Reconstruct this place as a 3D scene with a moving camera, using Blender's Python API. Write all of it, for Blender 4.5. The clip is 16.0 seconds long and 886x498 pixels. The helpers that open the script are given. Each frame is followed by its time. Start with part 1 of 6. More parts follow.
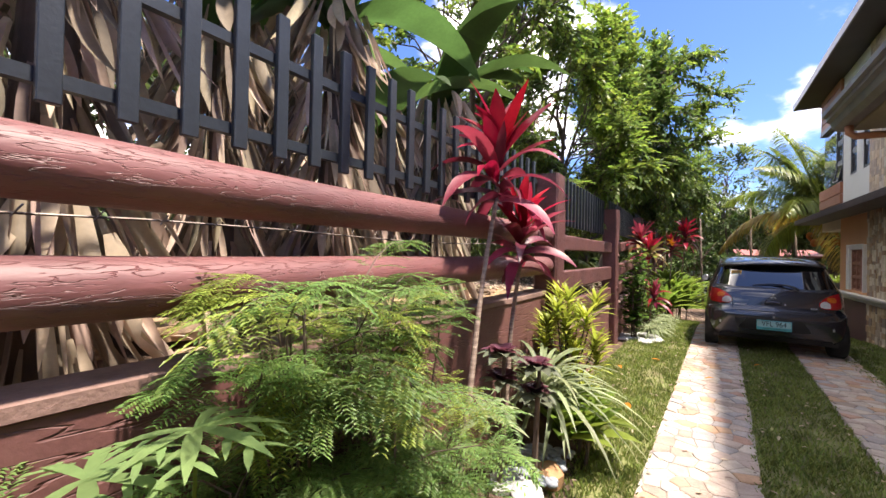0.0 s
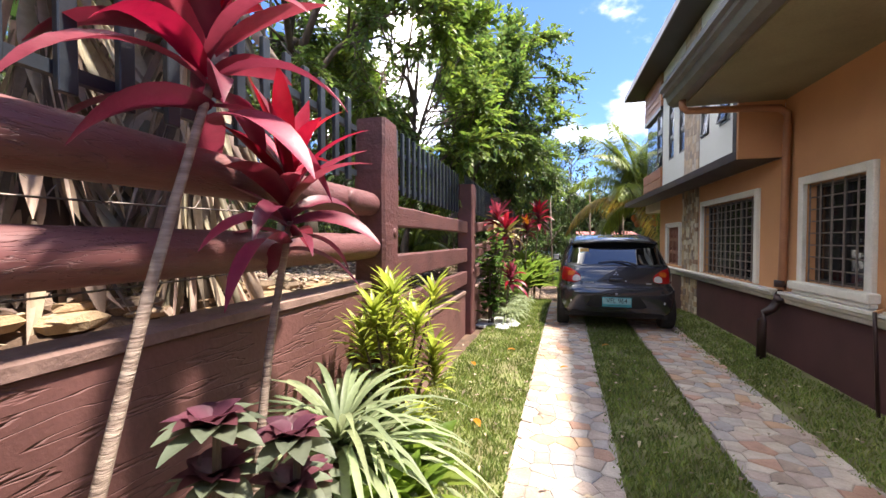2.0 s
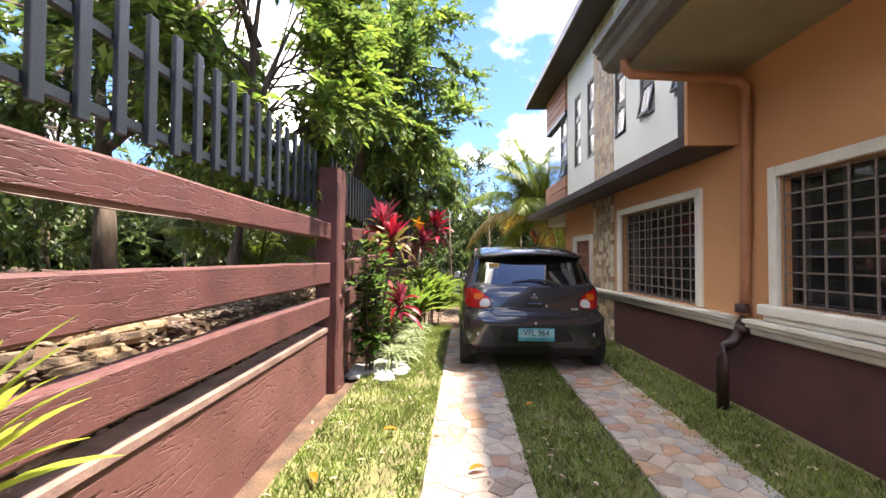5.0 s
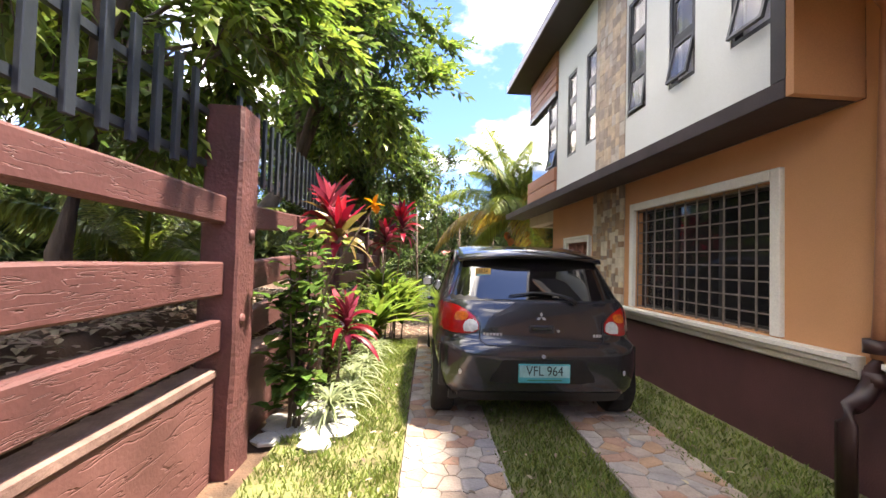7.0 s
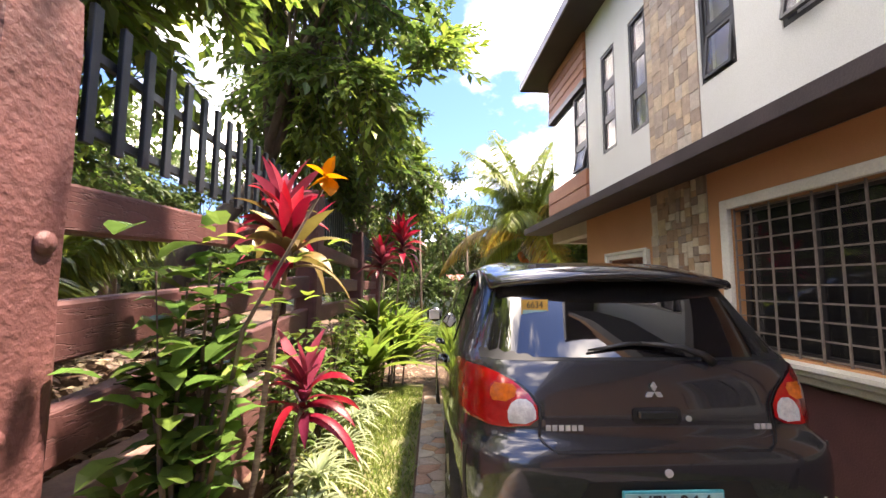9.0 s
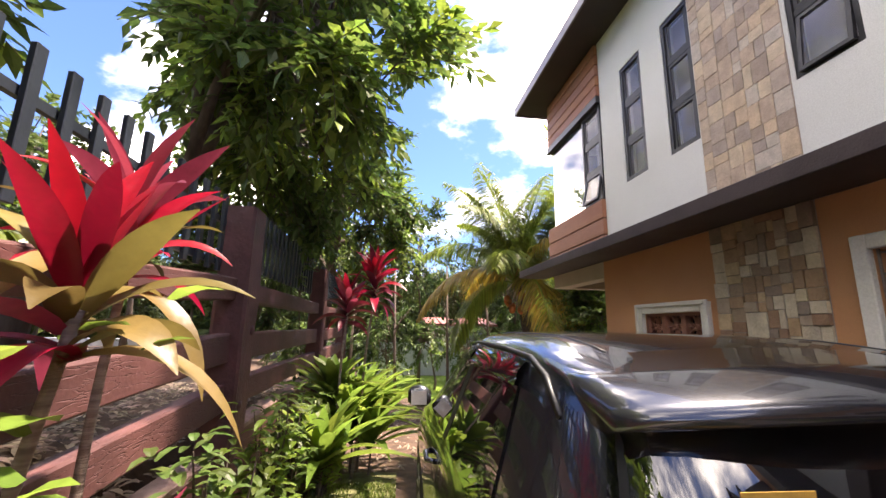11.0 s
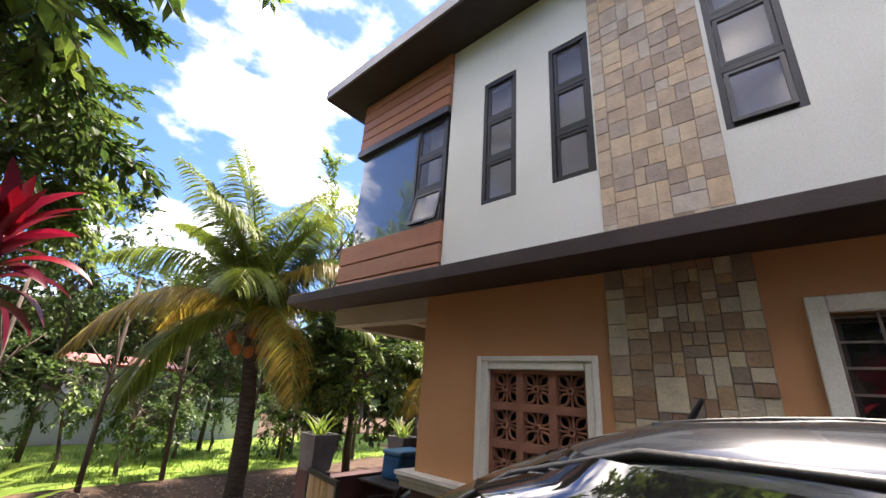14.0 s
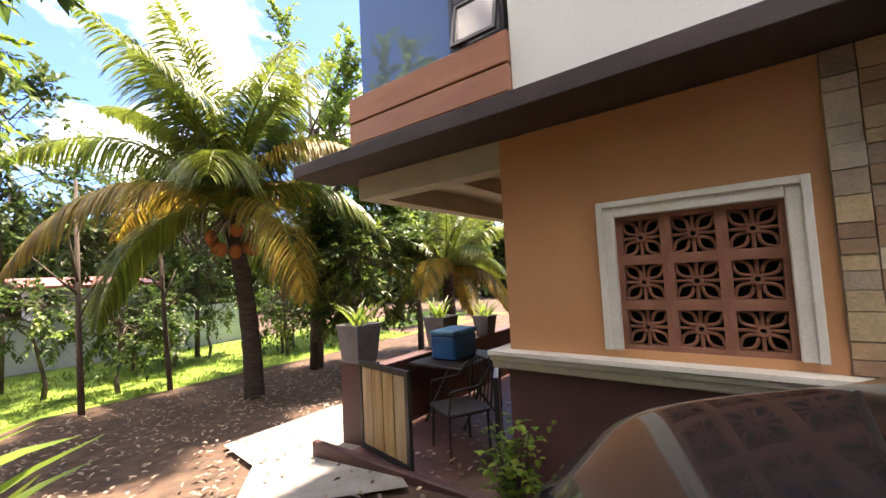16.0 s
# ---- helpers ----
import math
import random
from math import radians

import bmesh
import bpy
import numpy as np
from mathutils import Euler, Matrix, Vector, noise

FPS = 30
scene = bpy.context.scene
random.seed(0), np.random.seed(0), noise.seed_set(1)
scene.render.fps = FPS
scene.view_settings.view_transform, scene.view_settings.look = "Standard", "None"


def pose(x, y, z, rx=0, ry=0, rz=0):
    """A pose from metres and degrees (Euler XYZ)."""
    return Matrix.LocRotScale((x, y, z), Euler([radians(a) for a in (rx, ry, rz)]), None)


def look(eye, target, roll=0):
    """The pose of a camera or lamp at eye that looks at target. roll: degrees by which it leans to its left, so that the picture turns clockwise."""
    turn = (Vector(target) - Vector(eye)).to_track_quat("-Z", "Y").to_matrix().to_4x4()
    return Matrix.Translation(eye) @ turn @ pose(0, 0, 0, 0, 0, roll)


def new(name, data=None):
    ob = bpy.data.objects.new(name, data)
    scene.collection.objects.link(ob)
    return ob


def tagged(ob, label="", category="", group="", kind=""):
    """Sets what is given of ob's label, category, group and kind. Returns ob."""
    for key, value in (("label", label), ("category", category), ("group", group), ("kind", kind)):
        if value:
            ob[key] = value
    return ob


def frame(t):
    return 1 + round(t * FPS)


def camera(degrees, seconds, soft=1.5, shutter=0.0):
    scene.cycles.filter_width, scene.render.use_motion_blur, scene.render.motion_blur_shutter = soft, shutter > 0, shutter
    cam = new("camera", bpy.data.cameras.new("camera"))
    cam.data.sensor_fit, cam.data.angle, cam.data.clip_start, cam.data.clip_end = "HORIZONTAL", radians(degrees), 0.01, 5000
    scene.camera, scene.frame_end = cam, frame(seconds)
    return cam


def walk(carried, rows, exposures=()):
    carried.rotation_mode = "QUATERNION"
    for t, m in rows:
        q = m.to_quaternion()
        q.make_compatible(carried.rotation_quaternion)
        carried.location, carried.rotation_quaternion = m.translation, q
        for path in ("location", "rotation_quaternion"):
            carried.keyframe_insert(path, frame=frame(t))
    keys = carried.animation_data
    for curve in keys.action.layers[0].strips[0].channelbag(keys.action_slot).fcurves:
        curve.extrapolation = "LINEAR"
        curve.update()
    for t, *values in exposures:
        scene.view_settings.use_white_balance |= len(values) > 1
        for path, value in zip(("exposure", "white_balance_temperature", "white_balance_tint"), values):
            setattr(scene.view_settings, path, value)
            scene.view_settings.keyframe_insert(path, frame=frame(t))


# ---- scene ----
cam = camera(96.5, 16.0)
PATH = [
    (0, (0.197, -0.048, 1.505), (-0.892, 1.63, 1.522), 1.2),
    (0.5, (0.196, 0.266, 1.489), (-0.837, 1.978, 1.438), 1.2),
    (1, (0.197, 0.57, 1.479), (-0.699, 2.356, 1.394), 0.8),
    (1.5, (0.155, 0.918, 1.478), (-0.545, 2.79, 1.405), 0.4),
    (2, (0.15, 1.231, 1.443), (-0.368, 3.162, 1.398), 0.1),
    (2.5, (0.17, 1.565, 1.447), (-0.189, 3.533, 1.434), 0.4),
    (3, (0.148, 1.876, 1.443), (-0.051, 3.866, 1.458), 0.7),
    (3.5, (0.143, 2.174, 1.447), (0.043, 4.172, 1.474), 0.8),
    (3.7, (0.14, 2.282, 1.436), (0.054, 4.28, 1.461), 0.8),
    (5.8, (0.13, 3.793, 1.357), (0.194, 5.791, 1.416), 0.6),
    (6, (0.111, 3.938, 1.378), (0.21, 5.936, 1.414), 0.9),
    (6.5, (0.076, 4.313, 1.384), (0.223, 6.306, 1.436), 1.1),
    (7, (0.094, 4.694, 1.36), (0.244, 6.687, 1.422), 1.6),
    (7.5, (0.099, 5.074, 1.374), (0.244, 7.068, 1.437), 1.9),
    (8, (0.071, 5.494, 1.358), (0.214, 7.487, 1.434), 1.6),
    (8.5, (0.105, 5.875, 1.343), (0.236, 7.868, 1.441), 1.3),
    (9, (0.128, 6.188, 1.378), (0.255, 8.175, 1.562), 0.3),
    (11.5, (0.041, 7.893, 1.572), (0.4, 9.797, 2.067), 2.1),
    (12, (-0.024, 8.262, 1.569), (0.614, 10.043, 2.219), 4.5),
    (12.5, (-0.02, 8.621, 1.566), (0.884, 10.257, 2.278), 5.7),
    (13, (-0.048, 8.898, 1.548), (1.031, 10.42, 2.268), 5.9),
    (13.5, (-0.047, 9.224, 1.538), (1.181, 10.639, 2.239), 5.1),
    (14, (-0.025, 9.61, 1.537), (1.362, 10.883, 2.214), 3.9),
    (14.5, (0.021, 9.932, 1.591), (1.55, 11.073, 2.189), 2.4),
    (15, (0.09, 10.284, 1.55), (1.704, 11.376, 2.001), 1.2),
    (15.5, (0.179, 10.625, 1.478), (1.803, 11.762, 1.748), -0.4),
    (16, (0.166, 11.009, 1.43), (1.764, 12.204, 1.56), -2.9),
]
EXPOSURES = [(0.0, 3.15, 7300, 15), (2.0, 3.4, 7100, 12), (3.5, 3.5, 7000, 12), (6.0, 3.9, 7700, 13), (7.5, 3.9, 7800, 14), (9.0, 3.95, 8000, 17), (11.5, 3.55, 7600, 19), (14.0, 3.45, 7300, 16), (16.0, 3.9, 8000, 18)]
walk(cam, [(t, look(eye, target, roll)) for t, eye, target, roll in PATH], EXPOSURES)

# ---- world and sun ----
SUN_EL, SUN_AZ = radians(70), radians(12)          # azimuth counted from +x towards +y
sun_way = Vector((math.cos(SUN_EL) * math.cos(SUN_AZ), math.cos(SUN_EL) * math.sin(SUN_AZ), math.sin(SUN_EL)))
world = bpy.data.worlds.new("sky")
scene.world = world
world.use_nodes = True
wn, wl = world.node_tree.nodes, world.node_tree.links
sky = wn.new("ShaderNodeTexSky")
sky.sky_type, sky.sun_disc = "NISHITA", False
sky.sun_elevation, sky.sun_rotation = SUN_EL, radians(90) - SUN_AZ
sky.air_density, sky.dust_density, sky.ozone_density = 1.0, 0.6, 2.0
co = wn.new("ShaderNodeTexCoord")
mp = wn.new("ShaderNodeMapping")
mp.inputs["Scale"].default_value = (1.0, 1.0, 1.7)
mp.inputs["Location"].default_value = (0.3, 1.9, 0.2)
wl.new(co.outputs["Generated"], mp.inputs[0])
cn = wn.new("ShaderNodeTexNoise")
cn.inputs["Scale"].default_value, cn.inputs["Detail"].default_value, cn.inputs["Roughness"].default_value = 2.6, 8, 0.55
wl.new(mp.outputs[0], cn.inputs["Vector"])
cr = wn.new("ShaderNodeValToRGB")
cr.color_ramp.interpolation = "EASE"
cr.color_ramp.elements[0].position, cr.color_ramp.elements[1].position = 0.49, 0.66
wl.new(cn.outputs[0], cr.inputs[0])
mx = wn.new("ShaderNodeMix")
mx.data_type = "RGBA"
wl.new(cr.outputs[0], mx.inputs["Factor"])
deep = wn.new("ShaderNodeMix")
deep.data_type, deep.blend_type = "RGBA", "MULTIPLY"
deep.inputs["Factor"].default_value = 1.0
deep.inputs["B"].default_value = (0.11, 0.155, 0.25, 1)
wl.new(sky.outputs[0], deep.inputs["A"])
wl.new(deep.outputs["Result"], mx.inputs["A"])
body = wn.new("ShaderNodeMapRange")
body.inputs["From Min"].default_value, body.inputs["From Max"].default_value = 0.50, 0.72
body.inputs["To Min"].default_value, body.inputs["To Max"].default_value = 3.9, 7.6
wl.new(cn.outputs[0], body.inputs["Value"])
wl.new(body.outputs[0], mx.inputs["B"])
wl.new(mx.outputs["Result"], wn["Background"].inputs[0])
wn["Background"].inputs[1].default_value = 0.15
sun = new("sun", bpy.data.lights.new("sun", "SUN"))
sun.data.energy, sun.data.angle, sun.data.color = 1.5, radians(3.5), (1.0, 0.95, 0.88)
sun.matrix_world = Matrix.Translation((6, 0, 14)) @ sun_way.to_track_quat("Z", "Y").to_matrix().to_4x4()


# ---- materials ----
def material(name, base, dark=None, scale=8.0, rough=0.7, bump=0.2, fine=60.0, metal=0.0, spec=0.5, stretch=(1, 1, 1),
             island=0.0, per_object=0.0, coat=0.0, transmit=0.0, wave=None, lo=0.35, hi=0.65, hue=0.06):
    """A node material: two scales of noise between two colours, bump, optional variation by island or object, optional carved wave."""
    m = bpy.data.materials.new(name)
    m.use_nodes = True
    n, l = m.node_tree.nodes, m.node_tree.links
    b = n["Principled BSDF"]
    b.inputs["Roughness"].default_value, b.inputs["Metallic"].default_value = rough, metal
    b.inputs["Specular IOR Level"].default_value = spec
    b.inputs["Coat Weight"].default_value = coat
    b.inputs["Coat Roughness"].default_value = 0.03
    dark = dark or tuple(c * 0.6 for c in base)
    tc = n.new("ShaderNodeTexCoord")
    mpn = n.new("ShaderNodeMapping")
    mpn.inputs["Scale"].default_value = stretch
    l.new(tc.outputs["Object"], mpn.inputs[0])
    n1 = n.new("ShaderNodeTexNoise")
    n1.inputs["Scale"].default_value, n1.inputs["Detail"].default_value = scale, 6
    l.new(mpn.outputs[0], n1.inputs["Vector"])
    n2 = n.new("ShaderNodeTexNoise")
    n2.inputs["Scale"].default_value, n2.inputs["Detail"].default_value = fine, 4
    l.new(mpn.outputs[0], n2.inputs["Vector"])
    ramp = n.new("ShaderNodeValToRGB")
    ramp.color_ramp.elements[0].position, ramp.color_ramp.elements[1].position = lo, hi
    ramp.color_ramp.elements[0].color, ramp.color_ramp.elements[1].color = (*dark, 1), (*base, 1)
    l.new(n1.outputs[0], ramp.inputs[0])
    colour = ramp.outputs[0]
    mixer = n.new("ShaderNodeMix")
    mixer.data_type, mixer.blend_type = "RGBA", "MULTIPLY"
    mixer.inputs["Factor"].default_value = 0.35
    l.new(colour, mixer.inputs["A"])
    l.new(n2.outputs[0], mixer.inputs["B"])
    colour = mixer.outputs["Result"]
    if island or per_object:
        hs = n.new("ShaderNodeHueSaturation")
        src = n.new("ShaderNodeNewGeometry").outputs["Random Per Island"] if island else n.new("ShaderNodeObjectInfo").outputs["Random"]
        k = island or per_object
        r1 = n.new("ShaderNodeMapRange")
        r1.inputs["To Min"].default_value, r1.inputs["To Max"].default_value = 1 - k, 1 + k
        l.new(src, r1.inputs["Value"])
        l.new(r1.outputs[0], hs.inputs["Value"])
        r2 = n.new("ShaderNodeMapRange")
        r2.inputs["To Min"].default_value, r2.inputs["To Max"].default_value = 0.5 - k * hue, 0.5 + k * hue
        wnz = n.new("ShaderNodeTexWhiteNoise")
        wnz.noise_dimensions = "1D"
        l.new(src, wnz.inputs["W"])
        l.new(wnz.outputs["Value"], r2.inputs["Value"])
        l.new(r2.outputs[0], hs.inputs["Hue"])
        if per_object or not transmit:
            r3 = n.new("ShaderNodeMapRange")
            r3.inputs["To Min"].default_value, r3.inputs["To Max"].default_value = 1 - 1.2 * k, 1 + 1.2 * k
            w2 = n.new("ShaderNodeTexWhiteNoise")
            w2.noise_dimensions = "1D"
            ad2 = n.new("ShaderNodeMath")
            ad2.inputs[1].default_value = 3.7
            l.new(src, ad2.inputs[0])
            l.new(ad2.outputs[0], w2.inputs["W"])
            l.new(w2.outputs["Value"], r3.inputs["Value"])
            l.new(r3.outputs[0], hs.inputs["Saturation"])
        l.new(colour, hs.inputs["Color"])
        colour = hs.outputs[0]
    l.new(colour, b.inputs["Base Color"])
    bp = n.new("ShaderNodeBump")
    bp.inputs["Strength"].default_value, bp.inputs["Distance"].default_value = bump, 0.01
    if wave:
        wm = n.new("ShaderNodeMapping")
        wm.inputs["Scale"].default_value = wave
        l.new(tc.outputs["Object"], wm.inputs[0])
        wv = n.new("ShaderNodeTexNoise")
        wv.inputs["Scale"].default_value, wv.inputs["Detail"].default_value, wv.inputs["Roughness"].default_value = 1.0, 2.5, 0.45
        l.new(wm.outputs[0], wv.inputs["Vector"])
        wr = n.new("ShaderNodeValToRGB")
        wr.color_ramp.elements[0].position, wr.color_ramp.elements[1].position = 0.46, 0.54
        wr.color_ramp.elements[0].color = (1, 1, 1, 1)
        wr.color_ramp.elements.new(0.5).color = (0, 0, 0, 1)
        wr.color_ramp.elements.new(0.475).color = (1, 1, 1, 1)
        wr.color_ramp.elements.new(0.525).color = (1, 1, 1, 1)
        l.new(wv.outputs[0], wr.inputs[0])
        ad = n.new("ShaderNodeMath")
        ad.operation = "MULTIPLY_ADD"
        ad.inputs[1].default_value = 0.35
        l.new(n2.outputs[0], ad.inputs[0])
        l.new(wr.outputs[0], ad.inputs[2])
        l.new(ad.outputs[0], bp.inputs["Height"])
        m2 = n.new("ShaderNodeMix")
        m2.data_type, m2.blend_type = "RGBA", "MULTIPLY"
        m2.inputs["Factor"].default_value = 0.16
        l.new(colour, m2.inputs["A"])
        l.new(wr.outputs[0], m2.inputs["B"])
        l.new(m2.outputs["Result"], b.inputs["Base Color"])
    else:
        l.new(n2.outputs[0], bp.inputs["Height"])
    l.new(bp.outputs[0], b.inputs["Normal"])
    if transmit:
        tr = n.new("ShaderNodeBsdfTranslucent")
        l.new(colour, tr.inputs[0])
        ms = n.new("ShaderNodeMixShader")
        ms.inputs[0].default_value = transmit
        l.new(b.outputs[0], ms.inputs[1])
        l.new(tr.outputs[0], ms.inputs[2])
        l.new(ms.outputs[0], n["Material Output"].inputs[0])
    return m


def palette_mat(name, colours, island=False, rough=0.8, bump=0.5):
    """Stone whose pieces each take one of several colours, with stains and grain on it."""
    m = material(name, (0.98, 0.98, 0.98), (0.74, 0.74, 0.74), 9, rough, bump, 60)
    n, l = m.node_tree.nodes, m.node_tree.links
    b = n["Principled BSDF"]
    shade = b.inputs["Base Color"].links[0].from_socket
    src = n.new("ShaderNodeNewGeometry").outputs["Random Per Island"] if island else n.new("ShaderNodeObjectInfo").outputs["Random"]
    ramp = n.new("ShaderNodeValToRGB")
    ramp.color_ramp.interpolation = "CONSTANT"
    for i, c in enumerate(colours):
        e = ramp.color_ramp.elements[0] if i == 0 else ramp.color_ramp.elements.new(i / len(colours))
        e.position, e.color = i / len(colours), (*c, 1)
    while len(ramp.color_ramp.elements) > len(colours):
        ramp.color_ramp.elements.remove(ramp.color_ramp.elements[-1])
    l.new(src, ramp.inputs[0])
    mul = n.new("ShaderNodeMix")
    mul.data_type, mul.blend_type = "RGBA", "MULTIPLY"
    mul.inputs["Factor"].default_value = 1.0
    l.new(ramp.outputs[0], mul.inputs["A"])
    l.new(shade, mul.inputs["B"])
    l.new(mul.outputs["Result"], b.inputs["Base Color"])
    return m


M = {}
M["orange"] = material("orange_plaster", (0.66, 0.34, 0.17), (0.60, 0.30, 0.145), 1.2, 0.85, 0.15, 180)
M["maroon"] = material("maroon_plaster", (0.105, 0.042, 0.043), (0.072, 0.030, 0.032), 2.5, 0.6, 0.25, 90)
M["white_wall"] = material("white_plaster", (0.80, 0.82, 0.80), (0.70, 0.72, 0.68), 0.9, 0.8, 0.1, 120, lo=0.25)
M["trim"] = material("white_trim", (0.82, 0.80, 0.74), (0.70, 0.67, 0.60), 4, 0.6, 0.1, 80, lo=0.25)
M["cream"] = material("cream_paint", (0.62, 0.58, 0.47), (0.52, 0.48, 0.38), 2, 0.7, 0.1, 90)
M["dark_grey"] = material("dark_grey_paint", (0.060, 0.048, 0.050), (0.040, 0.032, 0.034), 3, 0.55, 0.15, 70)
M["canopy"] = material("umber_concrete", (0.060, 0.040, 0.042), (0.035, 0.022, 0.024), 3, 0.6, 0.2, 70)
M["soffit"] = material("olive_soffit", (0.30, 0.27, 0.17), (0.24, 0.21, 0.13), 2, 0.6, 0.1, 60)
M["soffit_dark"] = material("brown_soffit", (0.05, 0.038, 0.036), (0.035, 0.026, 0.025), 2, 0.6, 0.1, 60)
M["clad"] = material("terracotta_board", (0.42, 0.17, 0.085), (0.34, 0.125, 0.06), 4, 0.6, 0.2, 70, stretch=(1, 0.15, 1), per_object=0.08)
M["alu"] = material("dark_frame", (0.030, 0.029, 0.033), (0.02, 0.02, 0.022), 5, 0.4, 0.05, 60)
M["iron"] = material("grille_iron", (0.32, 0.27, 0.24), (0.20, 0.16, 0.14), 12, 0.6, 0.2, 80, metal=0.3)
M["gutter"] = material("gutter_metal", (0.22, 0.21, 0.21), (0.15, 0.14, 0.15), 3, 0.4, 0.05, 60, metal=0.3)
M["roof"] = material("roof_metal", (0.10, 0.08, 0.075), None, 3, 0.5, 0.1, 60)
M["pipe"] = material("terracotta_pipe", (0.42, 0.19, 0.10), (0.34, 0.145, 0.075), 4, 0.5, 0.1, 90)
M["pipe_dark"] = material("maroon_pipe", (0.050, 0.020, 0.020), None, 4, 0.45, 0.1, 90)
M["fence"] = material("carved_fence_paint", (0.160, 0.061, 0.058), (0.105, 0.040, 0.039), 3, 0.6, 0.5, 50, wave=(34, 5, 40))
M["log"] = material("carved_log_paint", (0.225, 0.085, 0.085), (0.135, 0.05, 0.052), 4, 0.55, 0.55, 45, wave=(60, 9, 70), stretch=(1, 0.35, 1))
M["post"] = material("carved_post_paint", (0.165, 0.062, 0.060), (0.105, 0.040, 0.039), 5, 0.6, 0.8, 35)
M["fence_wall"] = material("fence_wall_paint", (0.20, 0.085, 0.078), (0.135, 0.055, 0.05), 2.5, 0.65, 0.5, 50, wave=(14, 2.4, 20))
M["cope"] = material("worn_concrete_cap", (0.30, 0.19, 0.16), (0.18, 0.105, 0.09), 6, 0.8, 0.4, 60)
M["steel"] = material("slate_steel", (0.032, 0.042, 0.055), (0.022, 0.030, 0.040), 5, 0.4, 0.1, 60)
M["soil"] = material("soil", (0.150, 0.088, 0.056), (0.065, 0.040, 0.027), 5, 0.95, 0.8, 50)
M["lawn"] = material("lawn_soil", (0.19, 0.21, 0.075), (0.13, 0.115, 0.05), 6, 0.95, 0.8, 60)
M["leaf_litter"] = material("leaf_litter", (0.30, 0.19, 0.10), (0.14, 0.085, 0.05), 9, 0.9, 0.8, 40)
M["concrete"] = material("pale_concrete", (0.42, 0.39, 0.36), (0.28, 0.26, 0.23), 2.5, 0.85, 0.3, 60)
M["mortar"] = material("mortar", (0.44, 0.40, 0.36), (0.33, 0.29, 0.26), 8, 0.9, 0.5, 70)
FLAGS = ((0.52, 0.42, 0.36), (0.55, 0.35, 0.22), (0.39, 0.37, 0.37), (0.59, 0.52, 0.45), (0.49, 0.39, 0.34), (0.37, 0.29, 0.24), (0.55, 0.47, 0.4), (0.45, 0.41, 0.39), (0.5, 0.3, 0.22), (0.57, 0.49, 0.42))
M["flag"] = palette_mat("flagstone", FLAGS, False, 0.75, 0.7)
M["flag_j"] = palette_mat("flagstone_far", FLAGS, True, 0.75, 0.7)
M["stone_hi"] = palette_mat("cladding_stone", ((0.66, 0.52, 0.40), (0.50, 0.41, 0.35), (0.74, 0.60, 0.44), (0.46, 0.36, 0.29), (0.66, 0.58, 0.50), (0.72, 0.55, 0.39), (0.57, 0.46, 0.38), (0.61, 0.47, 0.36)), False, 0.8, 0.4)
M["stone_lo"] = palette_mat("dark_cladding_stone", ((0.64, 0.48, 0.29), (0.36, 0.22, 0.14), (0.48, 0.38, 0.28), (0.72, 0.60, 0.41), (0.43, 0.28, 0.17), (0.31, 0.24, 0.19), (0.64, 0.54, 0.41), (0.53, 0.36, 0.21), (0.72, 0.62, 0.46), (0.39, 0.29, 0.20)), False, 0.8, 0.6)
M["joint"] = material("stone_joint", (0.40, 0.31, 0.24), (0.32, 0.25, 0.19), 6, 0.9, 0.3, 60)
M["bank_stone"] = palette_mat("ochre_bank_stone", ((0.42, 0.28, 0.16), (0.34, 0.24, 0.16), (0.50, 0.36, 0.22), (0.28, 0.20, 0.14)), True, 0.9, 0.8)
M["white_stone"] = material("white_stone", (0.52, 0.53, 0.53), (0.40, 0.41, 0.41), 6, 0.8, 0.4, 60, per_object=0.1)
M["stone_warm"] = material("orange_brown_stone", (0.50, 0.30, 0.15), (0.36, 0.20, 0.10), 6, 0.8, 0.4, 60)
M["pebble"] = material("grey_pebble", (0.36, 0.40, 0.46), (0.26, 0.29, 0.33), 7, 0.6, 0.2, 60, per_object=0.2)
M["block"] = material("breeze_block", (0.34, 0.15, 0.10), (0.27, 0.115, 0.075), 6, 0.85, 0.4, 80)
# near-black colour that stands in for the shade of unlit rooms
M["room_shade"] = material("painted_room_shade", (0.012, 0.011, 0.011), None, 3, 0.9, 0.0, 30)
M["curtain"] = material("pale_curtain", (0.74, 0.72, 0.78), (0.60, 0.58, 0.64), 3, 0.9, 0.1, 40)
M["bark"] = material("bark", (0.17, 0.125, 0.095), (0.075, 0.055, 0.042), 9, 0.9, 0.9, 40, stretch=(1, 1, 0.3))
M["cane"] = material("pale_cane", (0.40, 0.31, 0.25), (0.22, 0.15, 0.12), 30, 0.8, 0.6, 70, stretch=(0.3, 0.3, 2.0))
M["palm_bark"] = material("palm_bark", (0.10, 0.075, 0.06), (0.045, 0.034, 0.028), 14, 0.9, 0.9, 40, stretch=(0.4, 0.4, 2.2))


def leaf_mat(name, base, rough=0.45, k=0.35, transmit=0.48, hue=0.06):
    return material(name, base, tuple(c * 0.65 for c in base), 3.0, rough, 0.15, 40, island=k, transmit=transmit, hue=hue)


